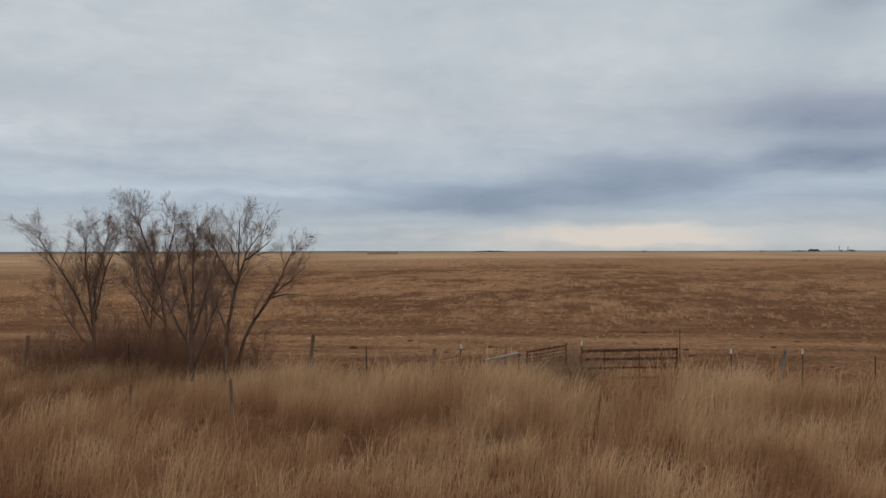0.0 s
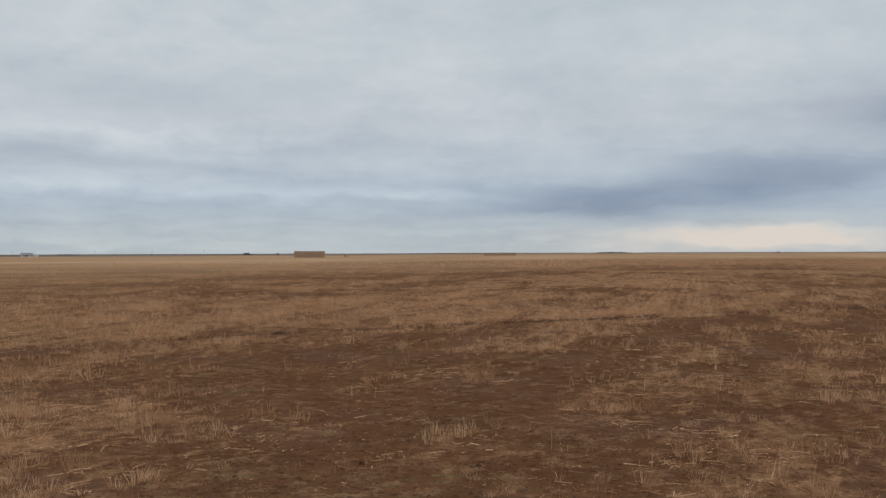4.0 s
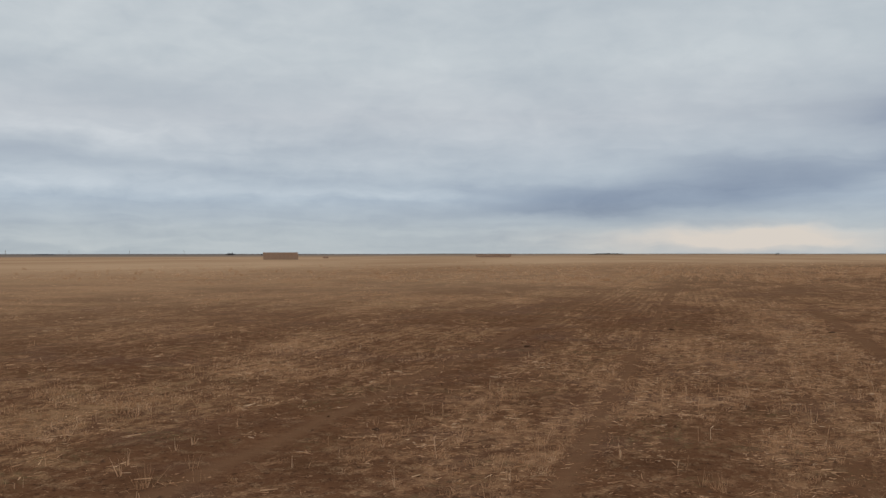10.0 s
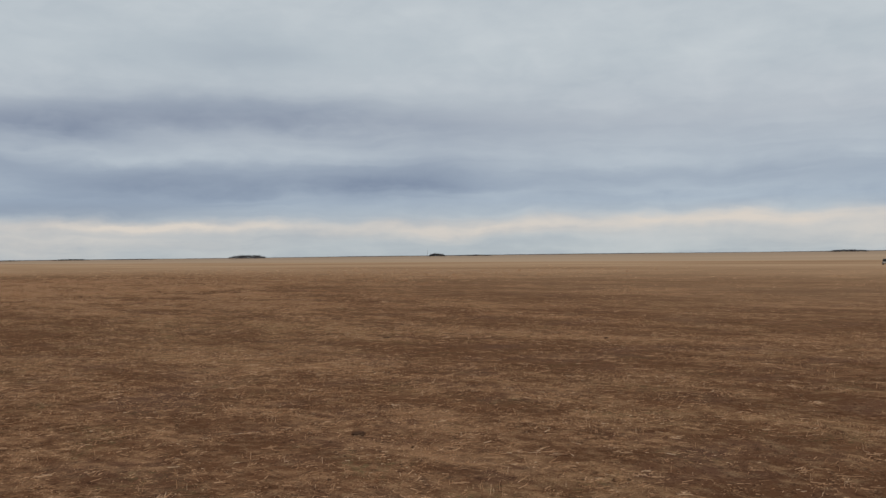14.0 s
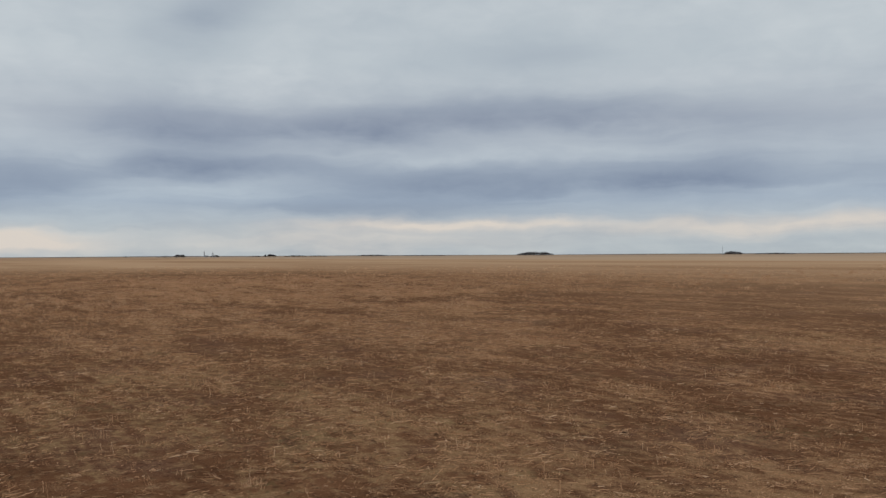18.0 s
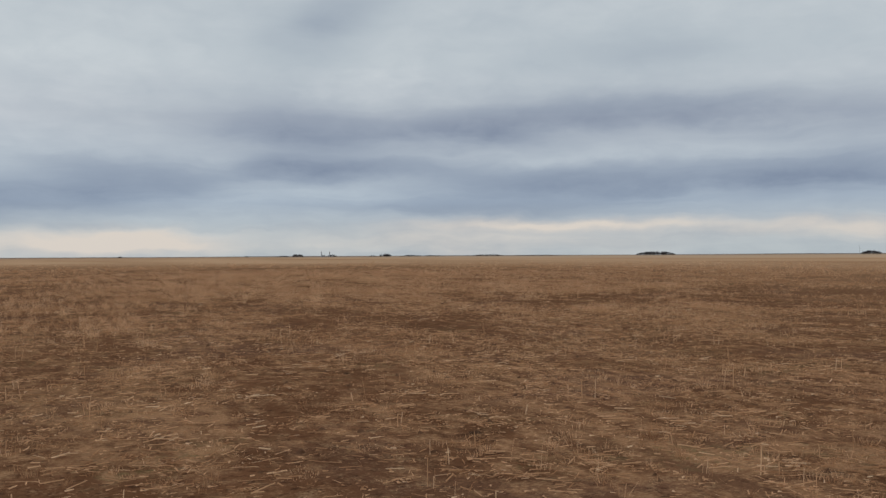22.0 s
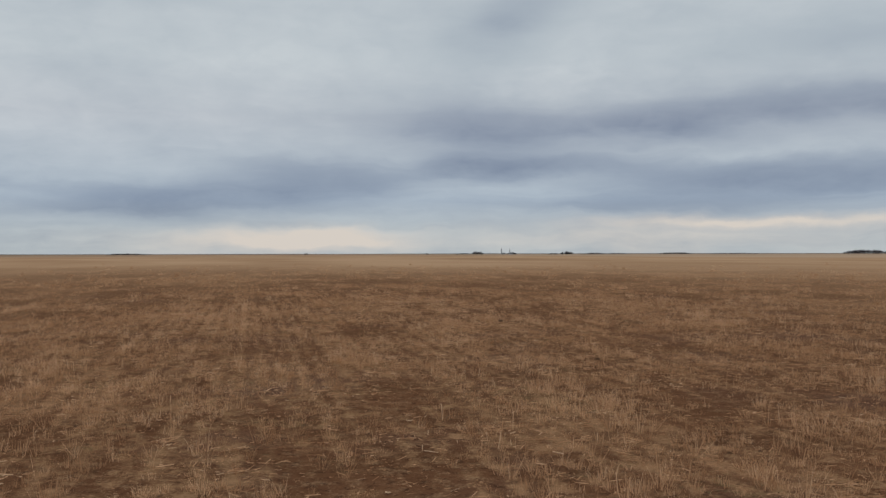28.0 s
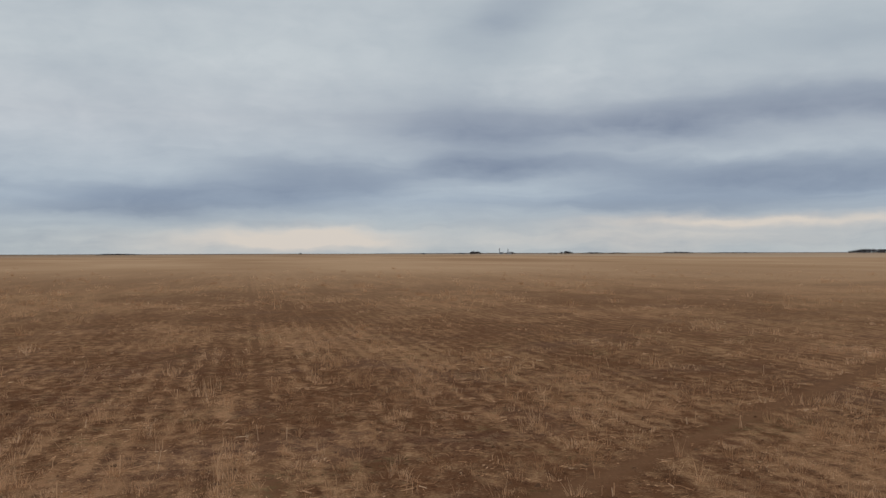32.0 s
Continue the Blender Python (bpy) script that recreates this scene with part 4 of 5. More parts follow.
bare_tree(15, (-7.05, 30.6, 0), ((0.08, (0, -0.1), (0.45, 1.6), (1.3, 2.9), (1.7, 3.8), (2.1, 4.7)), (0.035, (1.25, 2.85), (1.9, 3.0), (2.6, 2.95)),
                                 (0.03, (1.3, 2.9), (1.9, 3.4), (2.5, 4.0)), (0.02, (0.5, 1.65), (0.9, 1.55), (1.3, 1.4))), "leafless tree leaning far over with a spray of twigs", 2.2)
bare_tree(16, (-10.7, 33.5, 0), ((0.05, (0, -0.1), (0.05, 1.8), (0.2, 4.3)), (0.035, (0.05, 1.3), (-0.4, 2.8), (-0.5, 4.1)), (0.03, (0.1, 1.9), (0.6, 3.2), (0.8, 4.0))), TREE)
bare_tree(17, (-8.6, 33.2, 0), ((0.05, (0, -0.1), (0.0, 2.2), (-0.1, 4.6)), (0.035, (0.0, 1.5), (0.5, 3.0), (0.7, 4.5))), TREE)


def brush(seed, place, wide, tall, stems, name, label, mat):
    """A thicket of thin stems with side twigs."""
    rng = random.Random(seed)
    w = Wood()
    for _ in range(stems):
        a, q = rng.uniform(0, 2 * math.pi), rng.random() ** 0.6 * wide * 0.5
        p = Vector((math.cos(a) * q, math.sin(a) * q * 0.6, -0.05))
        d = Vector((math.cos(a) * 0.5 * q / wide + rng.gauss(0, 0.25), math.sin(a) * 0.5 * q / wide + rng.gauss(0, 0.25), 1)).normalized()
        h = tall * rng.uniform(0.55, 1.05)
        pts = [p]
        for i in range(4):
            d = (d + Vector((rng.gauss(0, 0.14), rng.gauss(0, 0.14), 0.02))).normalized()
            pts.append(pts[-1] + d * h / 4)
        w.tube(pts, [0.007, 0.006, 0.005, 0.0035, 0.002], 3)
        for k in range(9):
            i = rng.randint(1, 3)
            o = pts[i].lerp(pts[i + 1], rng.random())
            e = (d + Vector((rng.gauss(0, 0.6), rng.gauss(0, 0.6), rng.gauss(0.1, 0.3)))).normalized()
            w.tube([o, o + e * h * 0.13, o + (e + Vector((0, 0, 0.25))).normalized() * h * 0.27], [0.0035, 0.003, 0.002], 3)
    ob = mesh_object(name, w.v, w.f, mat)
    ob.location = place
    return tagged(ob, label, "shrub", "brush under the trees")


for k, (bx, by, wide, tall, stems) in enumerate(((-11.5, 29.0, 2.8, 2.0, 190), (-9.9, 29.6, 2.8, 2.2, 210), (-8.2, 29.0, 2.6, 2.0, 190), (-6.8, 30.0, 2.0, 1.6, 110),
                                                  (-13.6, 31.0, 2.6, 1.4, 110), (-8.8, 32.0, 3.0, 2.2, 140), (-10.9, 31.8, 2.8, 2.2, 140), (-5.6, 29.3, 1.2, 0.9, 50))):
    brush(40 + k, (bx, by, 0), wide, tall, stems, "brush", "tangled reddish-brown leafless brush", M_BRUSH)
for k, (v, wide, tall) in enumerate(((3.3, 1.1, 1.55), (2.7, 1.2, 1.2), (3.9, 0.9, 0.9), (-0.2, 0.6, 1.0), (7.0, 0.6, 0.9))):
    wx, wy = xy(FENCE_U - 0.3, v - 3.43)
    brush(60 + k, (wx, wy, 0), wide, tall, 170, "dry_weed", "dry tan weed caught against the fence panels", M_WEED)


# ---------- fence ----------
fence = empty("fence", pose(0, 0, 0), "old wire fence with mixed steel and wooden posts", "fence")


def fence_place(v, off=0.0):
    return xy(FENCE_U + off, v - 3.43)


def wooden_post(v, tall, lean, r, mat, off=0.0, seed=0):
    rng = random.Random(seed)
    x, y = fence_place(v, off)
    bm = bmesh.new()
    sides, rings = 9, []
    for i in range(7):
        f = i / 6
        z = -0.1 + (tall + 0.1) * f
        ring = []
        for k in range(sides):
            a = 2 * math.pi * k / sides
            q = r * (1 - 0.18 * f) * (1 + 0.16 * rng.uniform(-1, 1))
            ring.append(bm.verts.new((x + lean * f * tall * EV[0] + math.cos(a) * q, y + lean * f * tall * EV[1] + math.sin(a) * q, z + (rng.uniform(-0.04, 0.03) if i == 6 else 0))))
        rings.append(ring)
    for p, q in zip(rings, rings[1:]):
        for k in range(sides):
            bm.faces.new((p[k], p[(k + 1) % sides], q[(k + 1) % sides], q[k]))
    bm.faces.new(rings[-1]), bm.faces.new(rings[0][::-1])
    return part("wooden_post", bm, mat, fence, "split weathered wooden post")


def t_post(v, tall, white, off=0.0, lean=0.0):
    x, y = fence_place(v, off)
    bm = bmesh.new()
    box(bm, (-0.017, -0.004, -0.1), (0.017, 0.004, tall))
    box(bm, (-0.004, 0.004, -0.1), (0.004, 0.032, tall))
    for k in range(int(tall / 0.12)):
        box(bm, (-0.008, -0.012, 0.25 + k * 0.1), (0.008, -0.004, 0.28 + k * 0.1))
    turn = Matrix.Translation((x, y, 0)) @ Matrix.Rotation(-ROW_TURN, 4, "Z") @ Matrix.Rotation(lean, 4, "Y")
    bmesh.ops.transform(bm, verts=bm.verts, matrix=turn)
    ob = part("steel_post", bm, M_STEEL, fence, "dark steel fence post")
    if white:
        bm = bmesh.new()
        box(bm, (-0.02, -0.014, tall - 0.13), (0.02, -0.0045, tall + 0.004))
        box(bm, (-0.02, -0.014, tall + 0.001), (0.02, 0.036, tall + 0.012))
        box(bm, (-0.02, 0.0045, tall - 0.13), (0.02, 0.036, tall + 0.004))
        bmesh.ops.transform(bm, verts=bm.verts, matrix=turn)
        part("painted_tip", bm, M_TIP, ob, "white painted post tip")


for v, tall, lean, r, off, seed in ((-14.3, 1.6, 0.16, 0.07, 0.0, 1), (-7.4, 1.3, 0.02, 0.05, 0.0, 2), (-4.8, 1.72, 0.14, 0.062, 0.0, 3), (-0.92, 1.36, 0.09, 0.05, 0.0, 4), (1.25, 1.32, 0.05, 0.04, 0.5, 5)):
    wooden_post(v, tall, lean, r, M_WOOD, off, seed)
wooden_post(-8.0, 0.85, 0.06, 0.04, M_WOOD, -5.0, 7)
wooden_post(-5.2, 1.05, -0.05, 0.045, M_WOOD, -5.0, 8)
wooden_post(9.12, 1.44, 0.13, 0.06, M_BLUEWOOD, 0.0, 6)
for v, tall, white in ((-2.9, 1.4, False), (0.0, 1.5, True), (3.58, 1.62, True), (7.82, 1.46, True), (9.78, 1.48, True), (11.73, 1.33, False), (15.5, 1.4, True), (-10.6, 1.35, False)):
    t_post(v, tall, white)
for lo, hi in ((-14.3, 0.0), (7.82, 15.5)):
    for k, z in enumerate((0.42, 0.72, 1.0, 1.24)):
        a, b = fence_place(lo), fence_place(hi)
        spans, line = 6, Wood()
        points = []
        for i in range(spans * 4 + 1):
            f = i / (spans * 4)
            sag = 0.05 * math.sin(math.pi * (i % 4) / 4)
            points.append(Vector((a[0] + (b[0] - a[0]) * f, a[1] + (b[1] - a[1]) * f, z - sag)))
        line.tube(points, [0.0035] * len(points), 4)
        strand = mesh_object("wire_strand", line.v, line.f, M_WIRE)
        strand.parent = fence
        tagged(strand, "sagging barbed wire strand")


def panel_frame(name, v, label, category):
    x, y = fence_place(v)
    return empty(name, pose(x, y, 0, 0, 0, -math.degrees(ROW_TURN)), label, category)


# silver-railed panel between two rusty posts
g = panel_frame("pipe_panel", 0.78, "short panel with a silver pipe rail on rusty posts", "gate panel")
part("rail", rod(bmesh.new(), (-0.04, 0, 1.03), (1.0, 0, 1.27), 0.034, sides=12), M_ZINC, g, "dull silver pipe rail", True)
for x, tall in ((0.0, 1.07), (0.96, 1.32)):
    part("end_post", rod(bmesh.new(), (x, 0.02, -0.1), (x, 0.02, tall), 0.04, sides=10), M_RUST, g, "rusty round end post", True)
part("lower_rail", rod(bmesh.new(), (0, 0, 0.5), (0.96, 0, 0.62), 0.02, sides=8), M_RUST, g, "", True)
bm = bmesh.new()
for k in range(7):
    rod(bm, (0.06 + 0.14 * k, 0, 0.45), (0.06 + 0.14 * k, 0, 1.03 + 0.034 * k), 0.004, sides=4)
part("mesh_wire", bm, M_WIRE, g, "thin grey mesh wires")

# ribbed rusty wire panel
g = panel_frame("wire_panel", 1.99, "rusty ribbed wire panel sagging between posts", "gate panel")
for x, tall in ((0.0, 1.34), (1.14, 1.56)):
    part("end_post", rod(bmesh.new(), (x, 0, -0.1), (x, 0, tall), 0.035, sides=10), M_RUST, g, "", True)
part("top_bar", box(bmesh.new(), (0, -0.02, -0.025), (1.16, 0.02, 0.03), 0.008), M_RUST, g).matrix_basis = pose(0, 0, 1.29, 0, -10.5, 0)
for k in range(8):
    z = 1.2 - 0.1 * k
    part("rib", rod(bmesh.new(), (0.02, -0.015, z), (1.13, -0.015, z + 0.21), 0.014, sides=6, bow=-0.02), M_RUST, g, "", True)
for x in (0.38, 0.76):
    part("stay", rod(bmesh.new(), (x, 0.012, 0.45), (x, 0.012, 1.34 + 0.19 * x), 0.008, sides=6), M_RUST, g, "", True)

# long rusty gate
g = panel_frame("cattle_gate", 3.55, "long rust-brown steel cattle gate with flat rails", "gate")
for z0, z1, tall in ((1.34, 1.44, 0.085), (1.10, 1.185, 0.075), (0.84, 0.93, 0.06), (0.56, 0.63, 0.05), (0.28, 0.34, 0.05)):
    m = pose(0, 0, z0, 0, -math.degrees(math.atan2(z1 - z0, 2.74)), 0)
    part("rail", box(bmesh.new(), (0, -0.03, -tall / 2), (2.76, 0.03, tall / 2), 0.012), M_RUST, g).matrix_basis = m
for x, wide in ((0.69, 0.035), (1.69, 0.035), (2.32, 0.035), (2.76, 0.055)):
    part("upright", box(bmesh.new(), (x - wide / 2, 0.031, 0.1), (x + wide / 2, 0.06, 1.40 + 0.03 * x), 0.006), M_RUST, g)
for x in (0.0, 2.72):
    part("foot_post", rod(bmesh.new(), (x, 0.08, -0.1), (x, 0.08, 1.2), 0.03, sides=8), M_RUST, g, "", True)

x, y = xy(36.5, 4.0)
pole = empty("marker_rod", pose(x, y, 0), "thin dark steel rod standing alone behind the gate", "post")
part("shaft", rod(bmesh.new(), (0, 0, -0.1), (0, 0, 1.22), 0.016, sides=8), M_STEEL, pole, "", True)
part("cap", rod(bmesh.new(), (0, 0, 1.22), (0, 0, 1.25), 0.02, sides=8), M_STEEL, pole, "", True)


# ---------- dung pats and clods ----------
def lump(name, seed, r, tall, mat, rough=0.3):
    rng = random.Random(seed)
    bm = bmesh.new()
    bmesh.ops.create_icosphere(bm, subdivisions=2, radius=1)
    for v in bm.verts:
        q = 1 + rough * (noise.noise(v.co * 1.7 + Vector((seed * 3.1, 0, 0))) + 0.4 * rng.uniform(-0.5, 0.5))
        v.co = Vector((v.co.x * r * q * 1.15, v.co.y * r * q * 0.9, max(v.co.z, -0.15) * tall * q))
    me = bpy.data.meshes.new(name)
    bm.to_mesh(me)
    bm.free()
    me.materials.append(mat)
    return me


pats = [lump("dung_pat", s, 0.20, 0.09, M_DUNG, 0.45) for s in range(5)]
rng = random.Random(8)
spots = []
for _ in range(100):
    spots.append(xy(rng.uniform(31, 62), rng.uniform(-26, 24)))
# larger pats that lie alone
ALONE = [(33.3, -8.7), (40.3, -3.8), (35.3, -1.8), (35.7, -14.3), (43.0, -17.6), (40.1, 4.0), (34.8, 3.2), (48.6, 3.5), (34.1, -10.1), (37.6, 4.6), (39.2, -9.8), (86.3, -18.7),
         (104.8, -19.5), (128.9, -28.7), (165.9, -33.2), (175.8, -27.3), (175.2, -19.5), (182.1, -2.1), (203.7, 20.7), (193.0, 27.5), (270.7, 47.1), (339.7, 64.2), (358.3, 65.0), (357.8, 65.9)]
spots += [xy(*p) for p in ALONE]
for _ in range(40):
    i = rng.randint(1, len(CORRIDOR) - 2)
    f = rng.random()
    spots.append((CORRIDOR[i][0] * (1 - f) + CORRIDOR[i + 1][0] * f + rng.gauss(0, 13), CORRIDOR[i][1] * (1 - f) + CORRIDOR[i + 1][1] * f + rng.gauss(0, 13)))
for k, (x, y) in enumerate(spots):
    ob = new("dung_pat", pats[k % 5])
    s = rng.uniform(0.2, 0.62) if k < 100 else rng.uniform(0.75, 1.05) if k < 124 else rng.uniform(0.2, 0.5)
    ob.matrix_world = pose(x, y, float(height_at(np.array(x), np.array(y))), 0, 0, rng.uniform(0, 360)) @ Matrix.Diagonal((s, s, s * rng.uniform(0.6, 1.2), 1))
    tagged(ob, "dark dried dung pat lying on the bare soil", "dung", "dung pats on the field")
clods = [lump("soil_clod", 20 + s, 0.11, 0.09, M_CLOD, 0.7) for s in range(4)]
for k in range(110):
    i = rng.randint(0, len(FURROW) - 2)
    f = rng.random()
    x, y = (FURROW[i][c] * (1 - f) + FURROW[i + 1][c] * f + rng.gauss(0, 0.4) for c in (0, 1))
    ob = new("soil_clod", clods[k % 4])
    s = rng.uniform(0.2, 0.7)
    ob.matrix_world = pose(x, y, float(height_at(np.array(x), np.array(y))), 0, 0, rng.uniform(0, 360)) @ Matrix.Diagonal((s, s, s, 1))
    tagged(ob, "rough brown soil clod beside the washed furrow", "clod", "clods along the furrow")


def build_crumbs():
    """Small dark crumbs of soil and dung kicked loose, far too many to count."""
    rs = np.random.RandomState(21)
    n = 11000
    u, v = 31 + 34 * rs.rand(n // 3), -24 + 48 * rs.rand(n // 3)
    line = np.array(CORRIDOR)
    seg, f = rs.randint(0, len(line) - 1, n), rs.rand(n)[:, None]
    wide = line[seg] * (1 - f) + line[seg + 1] * f + rs.randn(n, 2) * 11.0
    x = np.concatenate([u * EU[0] + v * EV[0], wide[:, 0]])
    y = np.concatenate([u * EU[1] + v * EV[1], wide[:, 1]])
    keep = (uv_of(x, y)[0] > 30) & (fractal(x / 3.0 + 8, y / 3.0 + 8, 3) + 0.25 * rs.rand(len(x)) > 0.55)
    x, y = x[keep], y[keep]
    n = len(x)
    r, turn = 0.018 + 0.05 * rs.rand(n) ** 2.5, 2 * np.pi * rs.rand(n)
    z = height_at(x, y)
    corner = []
    for k in range(5):
        a, q = turn + 2 * np.pi * k / 5, r * (0.7 + 0.6 * rs.rand(n))
        corner.append(np.stack([x + 1.3 * q * np.cos(a), y + q * np.sin(a), z - 0.01], -1))
    top = np.stack([x + 0.3 * r * rs.randn(n), y + 0.3 * r * rs.randn(n), z + r * (0.5 + 0.5 * rs.rand(n))], -1)
    tri = np.concatenate([np.stack([corner[k], corner[(k + 1) % 5], top], 1) for k in range(5)])
    tagged(triangle_soup("soil_crumbs", tri, M_CRUMB, np.zeros(tri.shape[:2])), "small dark crumbs of soil strewn on bare ground", "soil", kind="stuff")


build_crumbs()


def furrow_ridge():
    """The dark crumbled lip thrown up along the washed furrow."""
    rng = random.Random(77)
    verts, faces, rows = [], [], 0
    for (ax, ay), (bx, by) in zip(FURROW, FURROW[1:]):
        n = int(math.hypot(bx - ax, by - ay) / 0.1)
        nx, ny = -(by - ay), bx - ax
        q = math.hypot(nx, ny)
        nx, ny = nx / q, ny / q
        for i in range(n):
            f = i / n
            x, y = ax + (bx - ax) * f, ay + (by - ay) * f
            side = 0.5 * (float(fractal(np.array(x / 1.2), np.array(y / 1.2), 4)) - 0.5)
            gap = float(fractal(np.array(x / 1.8 + 15), np.array(y / 1.8), 3))
            h = (0.05 + 0.08 * rng.random()) * min(max((gap - 0.37) * 7, -0.4), 1.0)
            z = float(height_at(np.array(x), np.array(y)))
            for o, up in ((-0.10 - 0.1 * rng.random(), -0.04), (-0.02, h * 0.75), (0.06 + 0.08 * rng.random(), h), (0.17, h * 0.6), (0.38, -0.05)):
                verts.append((x + nx * (side + o), y + ny * (side + o), z + up + 0.015 * rng.random()))
            rows += 1
    for i in range(rows - 1):
        for k in range(4):
            a = 5 * i + k
            faces.append((a, a + 1, a + 6, a + 5))
    tagged(mesh_object("furrow_ridge", verts, faces, M_CLOD), "dark crumbled soil ridge along a washed furrow", "furrow", kind="structure")


furrow_ridge()


# ---------- far things ----------
def bearing(eye, degrees, away):
    return eye[0] + away * math.sin(radians(degrees)), eye[1] + away * math.cos(radians(degrees))


WEST, EAST = (-5.1, 104.7), (46.8, 198.6)


def stack(place, turn, across, deep, high, bale, label):
    """A stack of big square bales, each with its own edges."""
    rng = random.Random(int(across * 7))
    root = empty("bale_stack", pose(*place, 0, 0, 0, turn), label, "hay stack")
    bm = box(bmesh.new(), (-bale[0] / 2 + 0.03, -bale[1] / 2 + 0.03, 0), (bale[0] / 2 - 0.03, bale[1] / 2 - 0.03, bale[2] - 0.02), 0.06)
    me = bpy.data.meshes.new("bale")
    bm.to_mesh(me)
    bm.free()
    me.materials.append(M_BALE)
    for lay in range(high):
        for i in range(across):
            for j in range(deep):
                ob = new("bale", me)
                ob.parent = root
                ob.matrix_basis = pose((i + 0.5 - across / 2) * bale[0] + rng.uniform(-0.05, 0.05), (j + 0.5 - deep / 2) * bale[1] + rng.uniform(-0.06, 0.06),
                                       lay * bale[2] + (0.004 if lay else 0), 0, 0, rng.uniform(-1.0, 1.0))
    return root


x, y = bearing(WEST, -16.6, 650)
stack((x, y), 17, 9, 3, 4, (2.6, 1.25, 1.22), "long tall stack of tan square bales in the open field")
x, y = bearing(WEST, -3.75, 1000)
stack((x, y), 4, 15, 2, 3, (2.5, 1.3, 1.1), "low wide stack of brown bales far out")


x, y = bearing(WEST, -14.0, 800)
stack((x, y), 10, 2, 1, 1, (2.4, 1.3, 1.7), "small pair of brown bales lying out in the field")


def far_wood(place, turn, wide, tall, seed, label, name="far_grove"):
    """A distant winter grove: many bare crowns of twigs on stems."""
    rng = random.Random(seed)
    w = Wood()
    for _ in range(int(wide * 1.6)):
        p = Vector((rng.uniform(-0.5, 0.5) * wide, rng.uniform(-9, 9), 0))
        edge = 1 - abs(2 * p.x / wide) ** 3 * 0.6
        h = tall * edge * rng.uniform(0.55, 1.0)
        top = p + Vector((rng.gauss(0, 0.4), rng.gauss(0, 0.4), h * 0.6))
        w.tube([p, top], [0.35, 0.25], 4)
        for k in range(16):
            a = rng.uniform(0, 2 * math.pi)
            o = p.lerp(top, rng.uniform(0.35, 1.0))
            tip = o + Vector((math.cos(a) * h * rng.uniform(0.1, 0.34), math.sin(a) * h * rng.uniform(0.1, 0.34), h * rng.uniform(0.05, 0.42)))
            w.tube([o, tip], [0.30, 0.12], 3)
    ob = mesh_object(name, w.v, w.f, M_GREY)
    ob.matrix_world = pose(*place, 0, 0, 0, turn)
    return tagged(ob, label, "trees", kind="stuff")


GROVE = "distant dark grove of bare trees on the horizon"
for k, (b, away, wide, tall) in enumerate(((45.05, 3000, 118, 15), (57.0, 2900, 55, 13), (59.4, 3000, 120, 6), (23.0, 2900, 36, 11), (22.1, 2950, 40, 5), (25.1, 2900, 30, 8), (28.4, 2900, 38, 11),
                                           (27.6, 2950, 30, 5), (30.0, 2950, 70, 6), (31.4, 3000, 60, 5), (34.8, 3200, 110, 7), (38, 3300, 160, 4), (81.9, 2900, 110, 9), (12.6, 2900, 12, 6), (19.9, 2900, 12, 6))):
    x, y = bearing(EAST, b, away)
    far_wood((x, y), -b, wide, tall, 80 + k, GROVE)
for k, (b, away, wide, tall) in enumerate(((-19.9, 2300, 22, 7), (-18.0, 2400, 10, 6), (3.4, 2900, 120, 6), (-30.4, 2600, 60, 4))):
    x, y = bearing(WEST, b, away)
    far_wood((x, y), -b, wide, tall, 100 + k, GROVE)

# two slim towers of a far farmstead
for k, (b, tall) in enumerate(((24.45, 19), (24.95, 17))):
    x, y = bearing(EAST, b, 2880)
    tower = empty("grain_tower", pose(x, y, 0), "slim pale grain tower far off on the horizon", "tower", "towers of the far farm")
    part("shaft", rod(bmesh.new(), (0, 0, 0), (0, 0, tall * 0.72), 1.5, 1.3, 12), M_CONCRETE, tower)
    part("head", box(bmesh.new(), (-1.1, -1.1, tall * 0.72), (1.1, 1.1, tall * 0.84), 0.2), M_ROOF, tower)
    part("mast", rod(bmesh.new(), (0, 0, tall * 0.84), (0, 0, tall), 0.5, 0.3, 6), M_ROOF, tower)
    part("shed", box(bmesh.new(), (3, -4, 0), (11, 4, 5), 0.2), M_ROOF, tower)
x, y = bearing(EAST, 56.4, 2850)
mast = empty("radio_mast", pose(x, y, 0), "thin grey mast beside a far grove", "mast")
part("pole", rod(bmesh.new(), (0, 0, 0), (0, 0, 26), 0.45, 0.25, 6), M_ROOF, mast)
part("foot", box(bmesh.new(), (-1, -1, 0), (1, 1, 1.2), 0.1), M_CONCRETE, mast)


def farmhouse(place, turn):
    root = empty("farmhouse", pose(*place, 0, 0, 0, turn), "small white farmhouse with a grey roof far away", "house")
    part("wall", box(bmesh.new(), (-7, -4, 0), (7, 4, 3.0)), M_WHITE, root)
    bm = bmesh.new()
    pts = [bm.verts.new(c) for c in ((-7.5, -4.6, 2.9), (7.5, -4.6, 2.9), (7.5, 4.6, 2.9), (-7.5, 4.6, 2.9), (-7.5, 0, 5.2), (7.5, 0, 5.2))]
    for f in ((0, 1, 5, 4), (2, 3, 4, 5), (0, 4, 3), (1, 2, 5), (3, 2, 1, 0)):
        bm.faces.new([pts[i] for i in f])
    part("roof", bm, M_ROOF, root)
    for wx in (-4.5, 0.5, 4.0):
        part("window", box(bmesh.new(), (wx, -4.06, 1.0), (wx + 1.3, -3.98, 2.2)), M_GLASS, root)
    part("door", box(bmesh.new(), (-1.6, -4.07, 0), (-0.6, -3.98, 2.05)), M_GREY, root)
    part("annex", box(bmesh.new(), (8, -3, 0), (14, 3, 2.8), 0.1), M_WHITE, root)


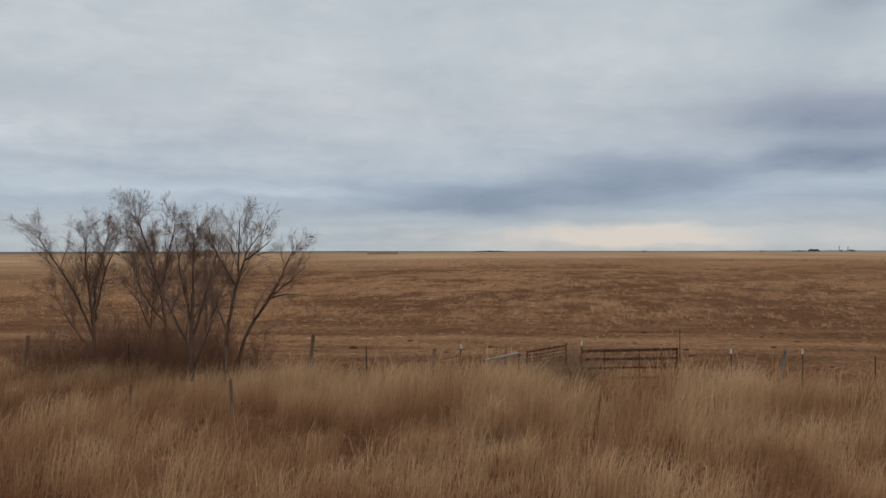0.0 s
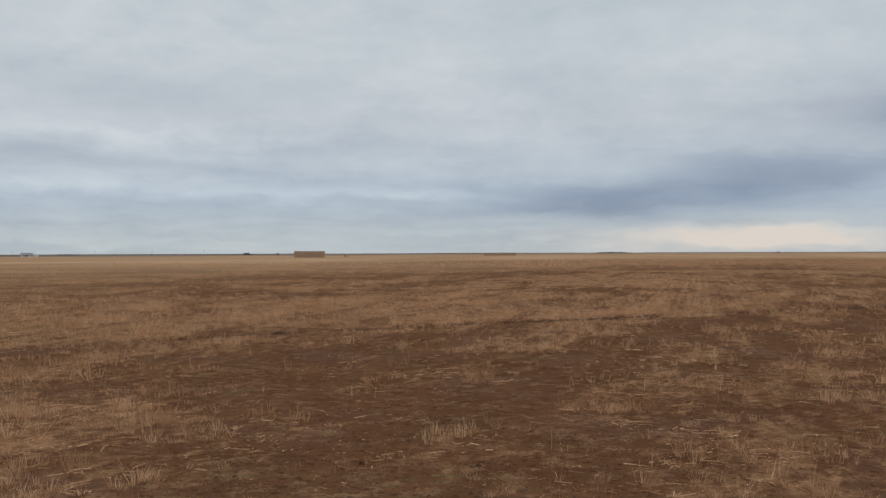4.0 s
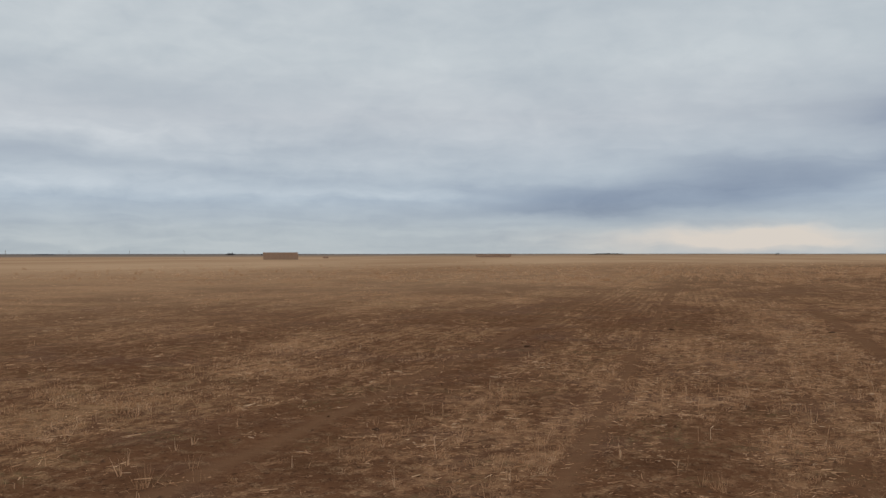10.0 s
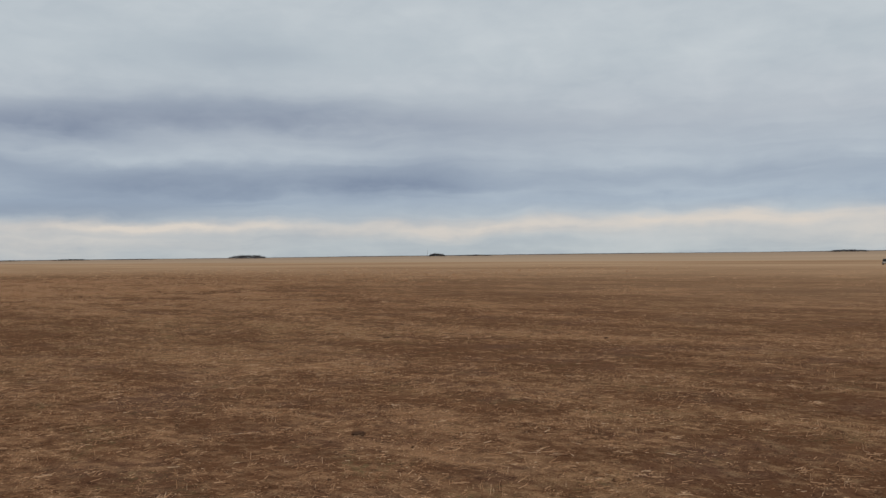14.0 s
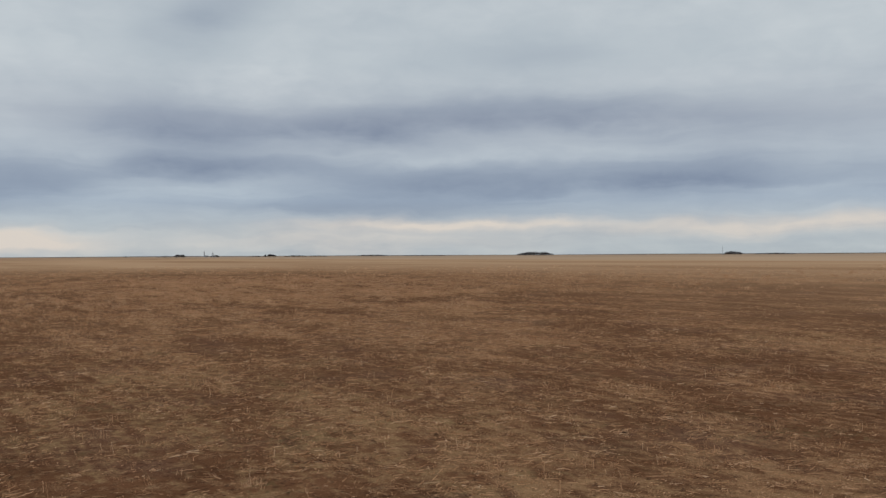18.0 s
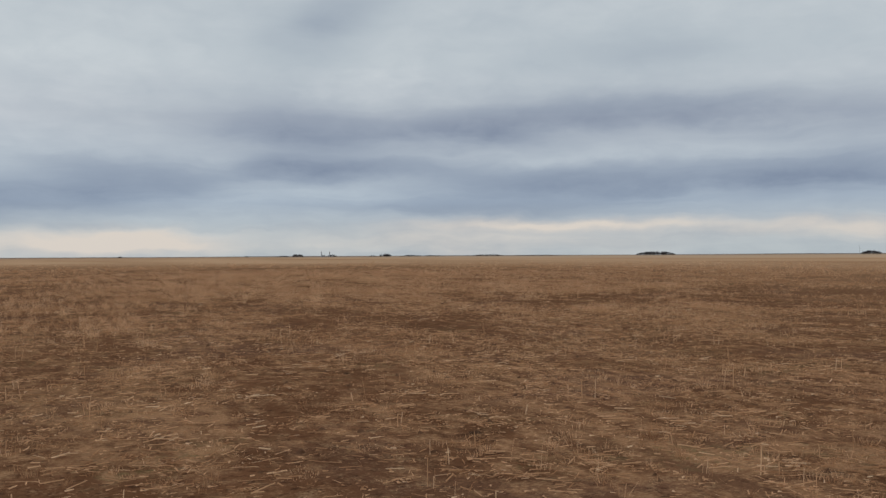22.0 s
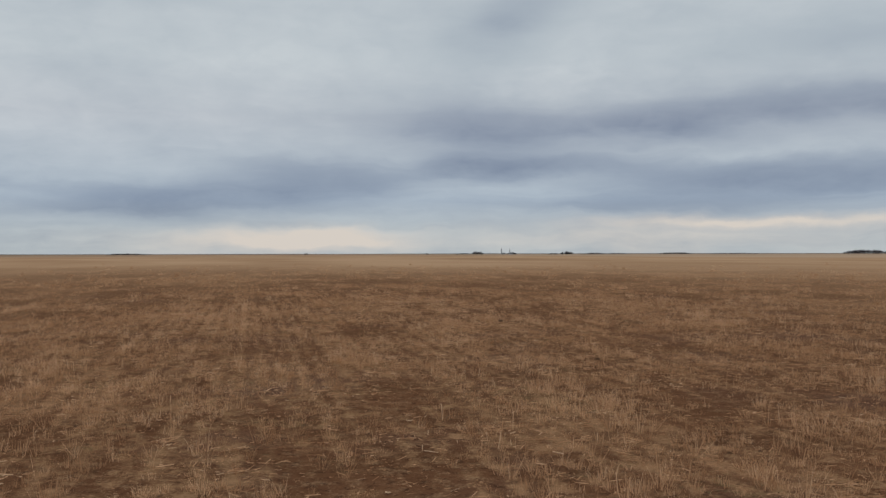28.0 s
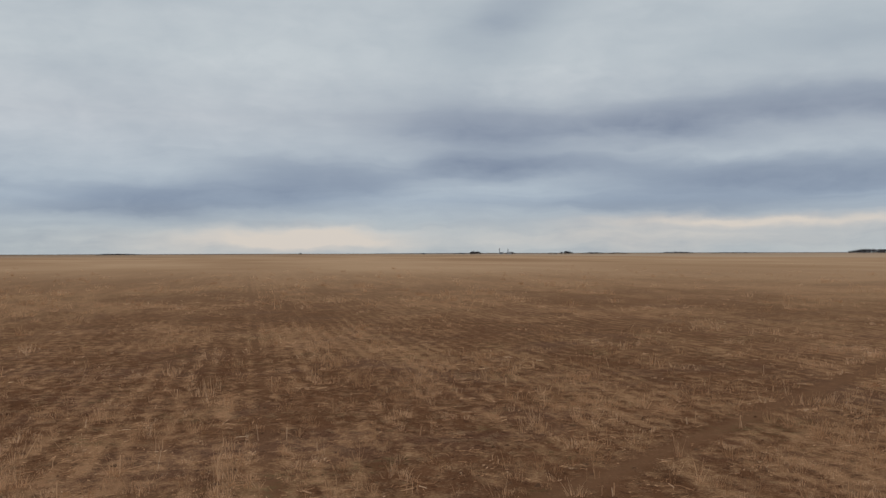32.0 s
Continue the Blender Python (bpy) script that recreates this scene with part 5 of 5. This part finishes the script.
farmhouse(bearing(WEST, -33.1, 1250), 33)

for k, b in enumerate((-33.5, -32.3, -29.0, -25.7, -22.6)):
    x, y = bearing(WEST, b, 1900)
    p = empty("utility_pole", pose(x, y, 0, 0, 0, -b), "distant wooden utility pole with a crossarm", "pole", "poles of the far power line")
    part("mast", rod(bmesh.new(), (0, 0, 0), (0, 0, 10), 0.22, 0.16, 6), M_WOOD, p)
    part("crossarm", box(bmesh.new(), (-1.4, -0.15, 9.1), (1.4, 0.15, 9.5)), M_WOOD, p)


def far_rise():
    """A low dark rise that closes the plain all round."""
    verts, faces, n = [], [], 360
    for i in range(n):
        a = 2 * math.pi * i / n
        q = float(fractal(np.array(i * 0.13 + 200), np.array(4.0), 3))
        for d, z in ((4000, -1.0), (4120, 0.4 + 2.6 * q), (4500, 0.8 + 3.8 * q)):
            verts.append((40 + d * math.sin(a), 200 + d * math.cos(a), z))
    for i in range(n):
        j = (i + 1) % n
        for k in (0, 1):
            faces.append((3 * i + k, 3 * j + k, 3 * j + k + 1, 3 * i + k + 1))
    tagged(mesh_object("far_rise", verts, faces, M_RIDGE, True), "low dark rise along the horizon", "hills", kind="structure")


far_rise()


def field_truck(place, turn):
    """A small white utility truck with a dark cab."""
    root = empty("utility_truck", pose(*place, 0, 0, 0, turn), "dusty white utility truck with dark cab parked in the field", "truck")
    part("chassis", box(bmesh.new(), (-1.7, -0.55, 0.32), (1.7, 0.55, 0.5), 0.03), M_BLACK, root)
    hood = part("hood", box(bmesh.new(), (0.75, -0.72, 0.5), (1.85, 0.72, 1.0), 0.1), M_CARWHITE, root, "dusty white hood")
    for y in (-0.5, 0.5):
        part("headlight", box(bmesh.new(), (1.82, y - 0.14, 0.74), (1.88, y + 0.14, 0.9), 0.02), M_ZINC, hood)
    part("bumper", box(bmesh.new(), (1.86, -0.7, 0.42), (1.98, 0.7, 0.58), 0.03), M_BLACK, root)
    bm = bmesh.new()
    pts = [bm.verts.new((x, y, z)) for y in (-0.72, 0.72) for x, z in ((0.85, 0.98), (0.45, 1.75), (-0.55, 1.78), (-0.65, 0.5), (0.85, 0.5))]
    bm.faces.new(pts[:5][::-1]), bm.faces.new(pts[5:])
    for i in range(5):
        j = (i + 1) % 5
        bm.faces.new((pts[i], pts[j], pts[5 + j], pts[5 + i]))
    cab = part("cab", bm, M_BLACK, root, "dark cab")
    for y in (-0.735, 0.735):
        part("side_window", box(bmesh.new(), (-0.45, y - 0.008, 1.08), (0.42, y + 0.008, 1.6), 0.004), M_GLASS, cab)
    part("windscreen", box(bmesh.new(), (-0.01, -0.62, -0.36), (0.01, 0.62, 0.36), 0.004), M_GLASS, cab).matrix_basis = pose(0.665, 0, 1.38, 0, -27, 0)
    part("roof", box(bmesh.new(), (-0.65, -0.76, 1.77), (0.55, 0.76, 1.84), 0.03), M_BLACK, root)
    bed = part("bed", box(bmesh.new(), (-1.85, -0.74, 0.55), (-0.68, 0.74, 0.95), 0.05), M_CARWHITE, root, "white load bed")
    part("tailgate", box(bmesh.new(), (-1.9, -0.7, 0.58), (-1.86, 0.7, 0.93), 0.01), M_CARWHITE, bed)
    for wx in (1.2, -1.2):
        for wy in (-0.68, 0.68):
            tyre = part("wheel", rod(bmesh.new(), (wx, wy - 0.13, 0.34), (wx, wy + 0.13, 0.34), 0.36, sides=18), M_TYRE, root, "", False)
            part("rim", rod(bmesh.new(), (wx, wy - 0.14, 0.34), (wx, wy + 0.14, 0.34), 0.2, sides=12), M_ZINC, tyre)


field_truck((331.0, 205.0), 10)
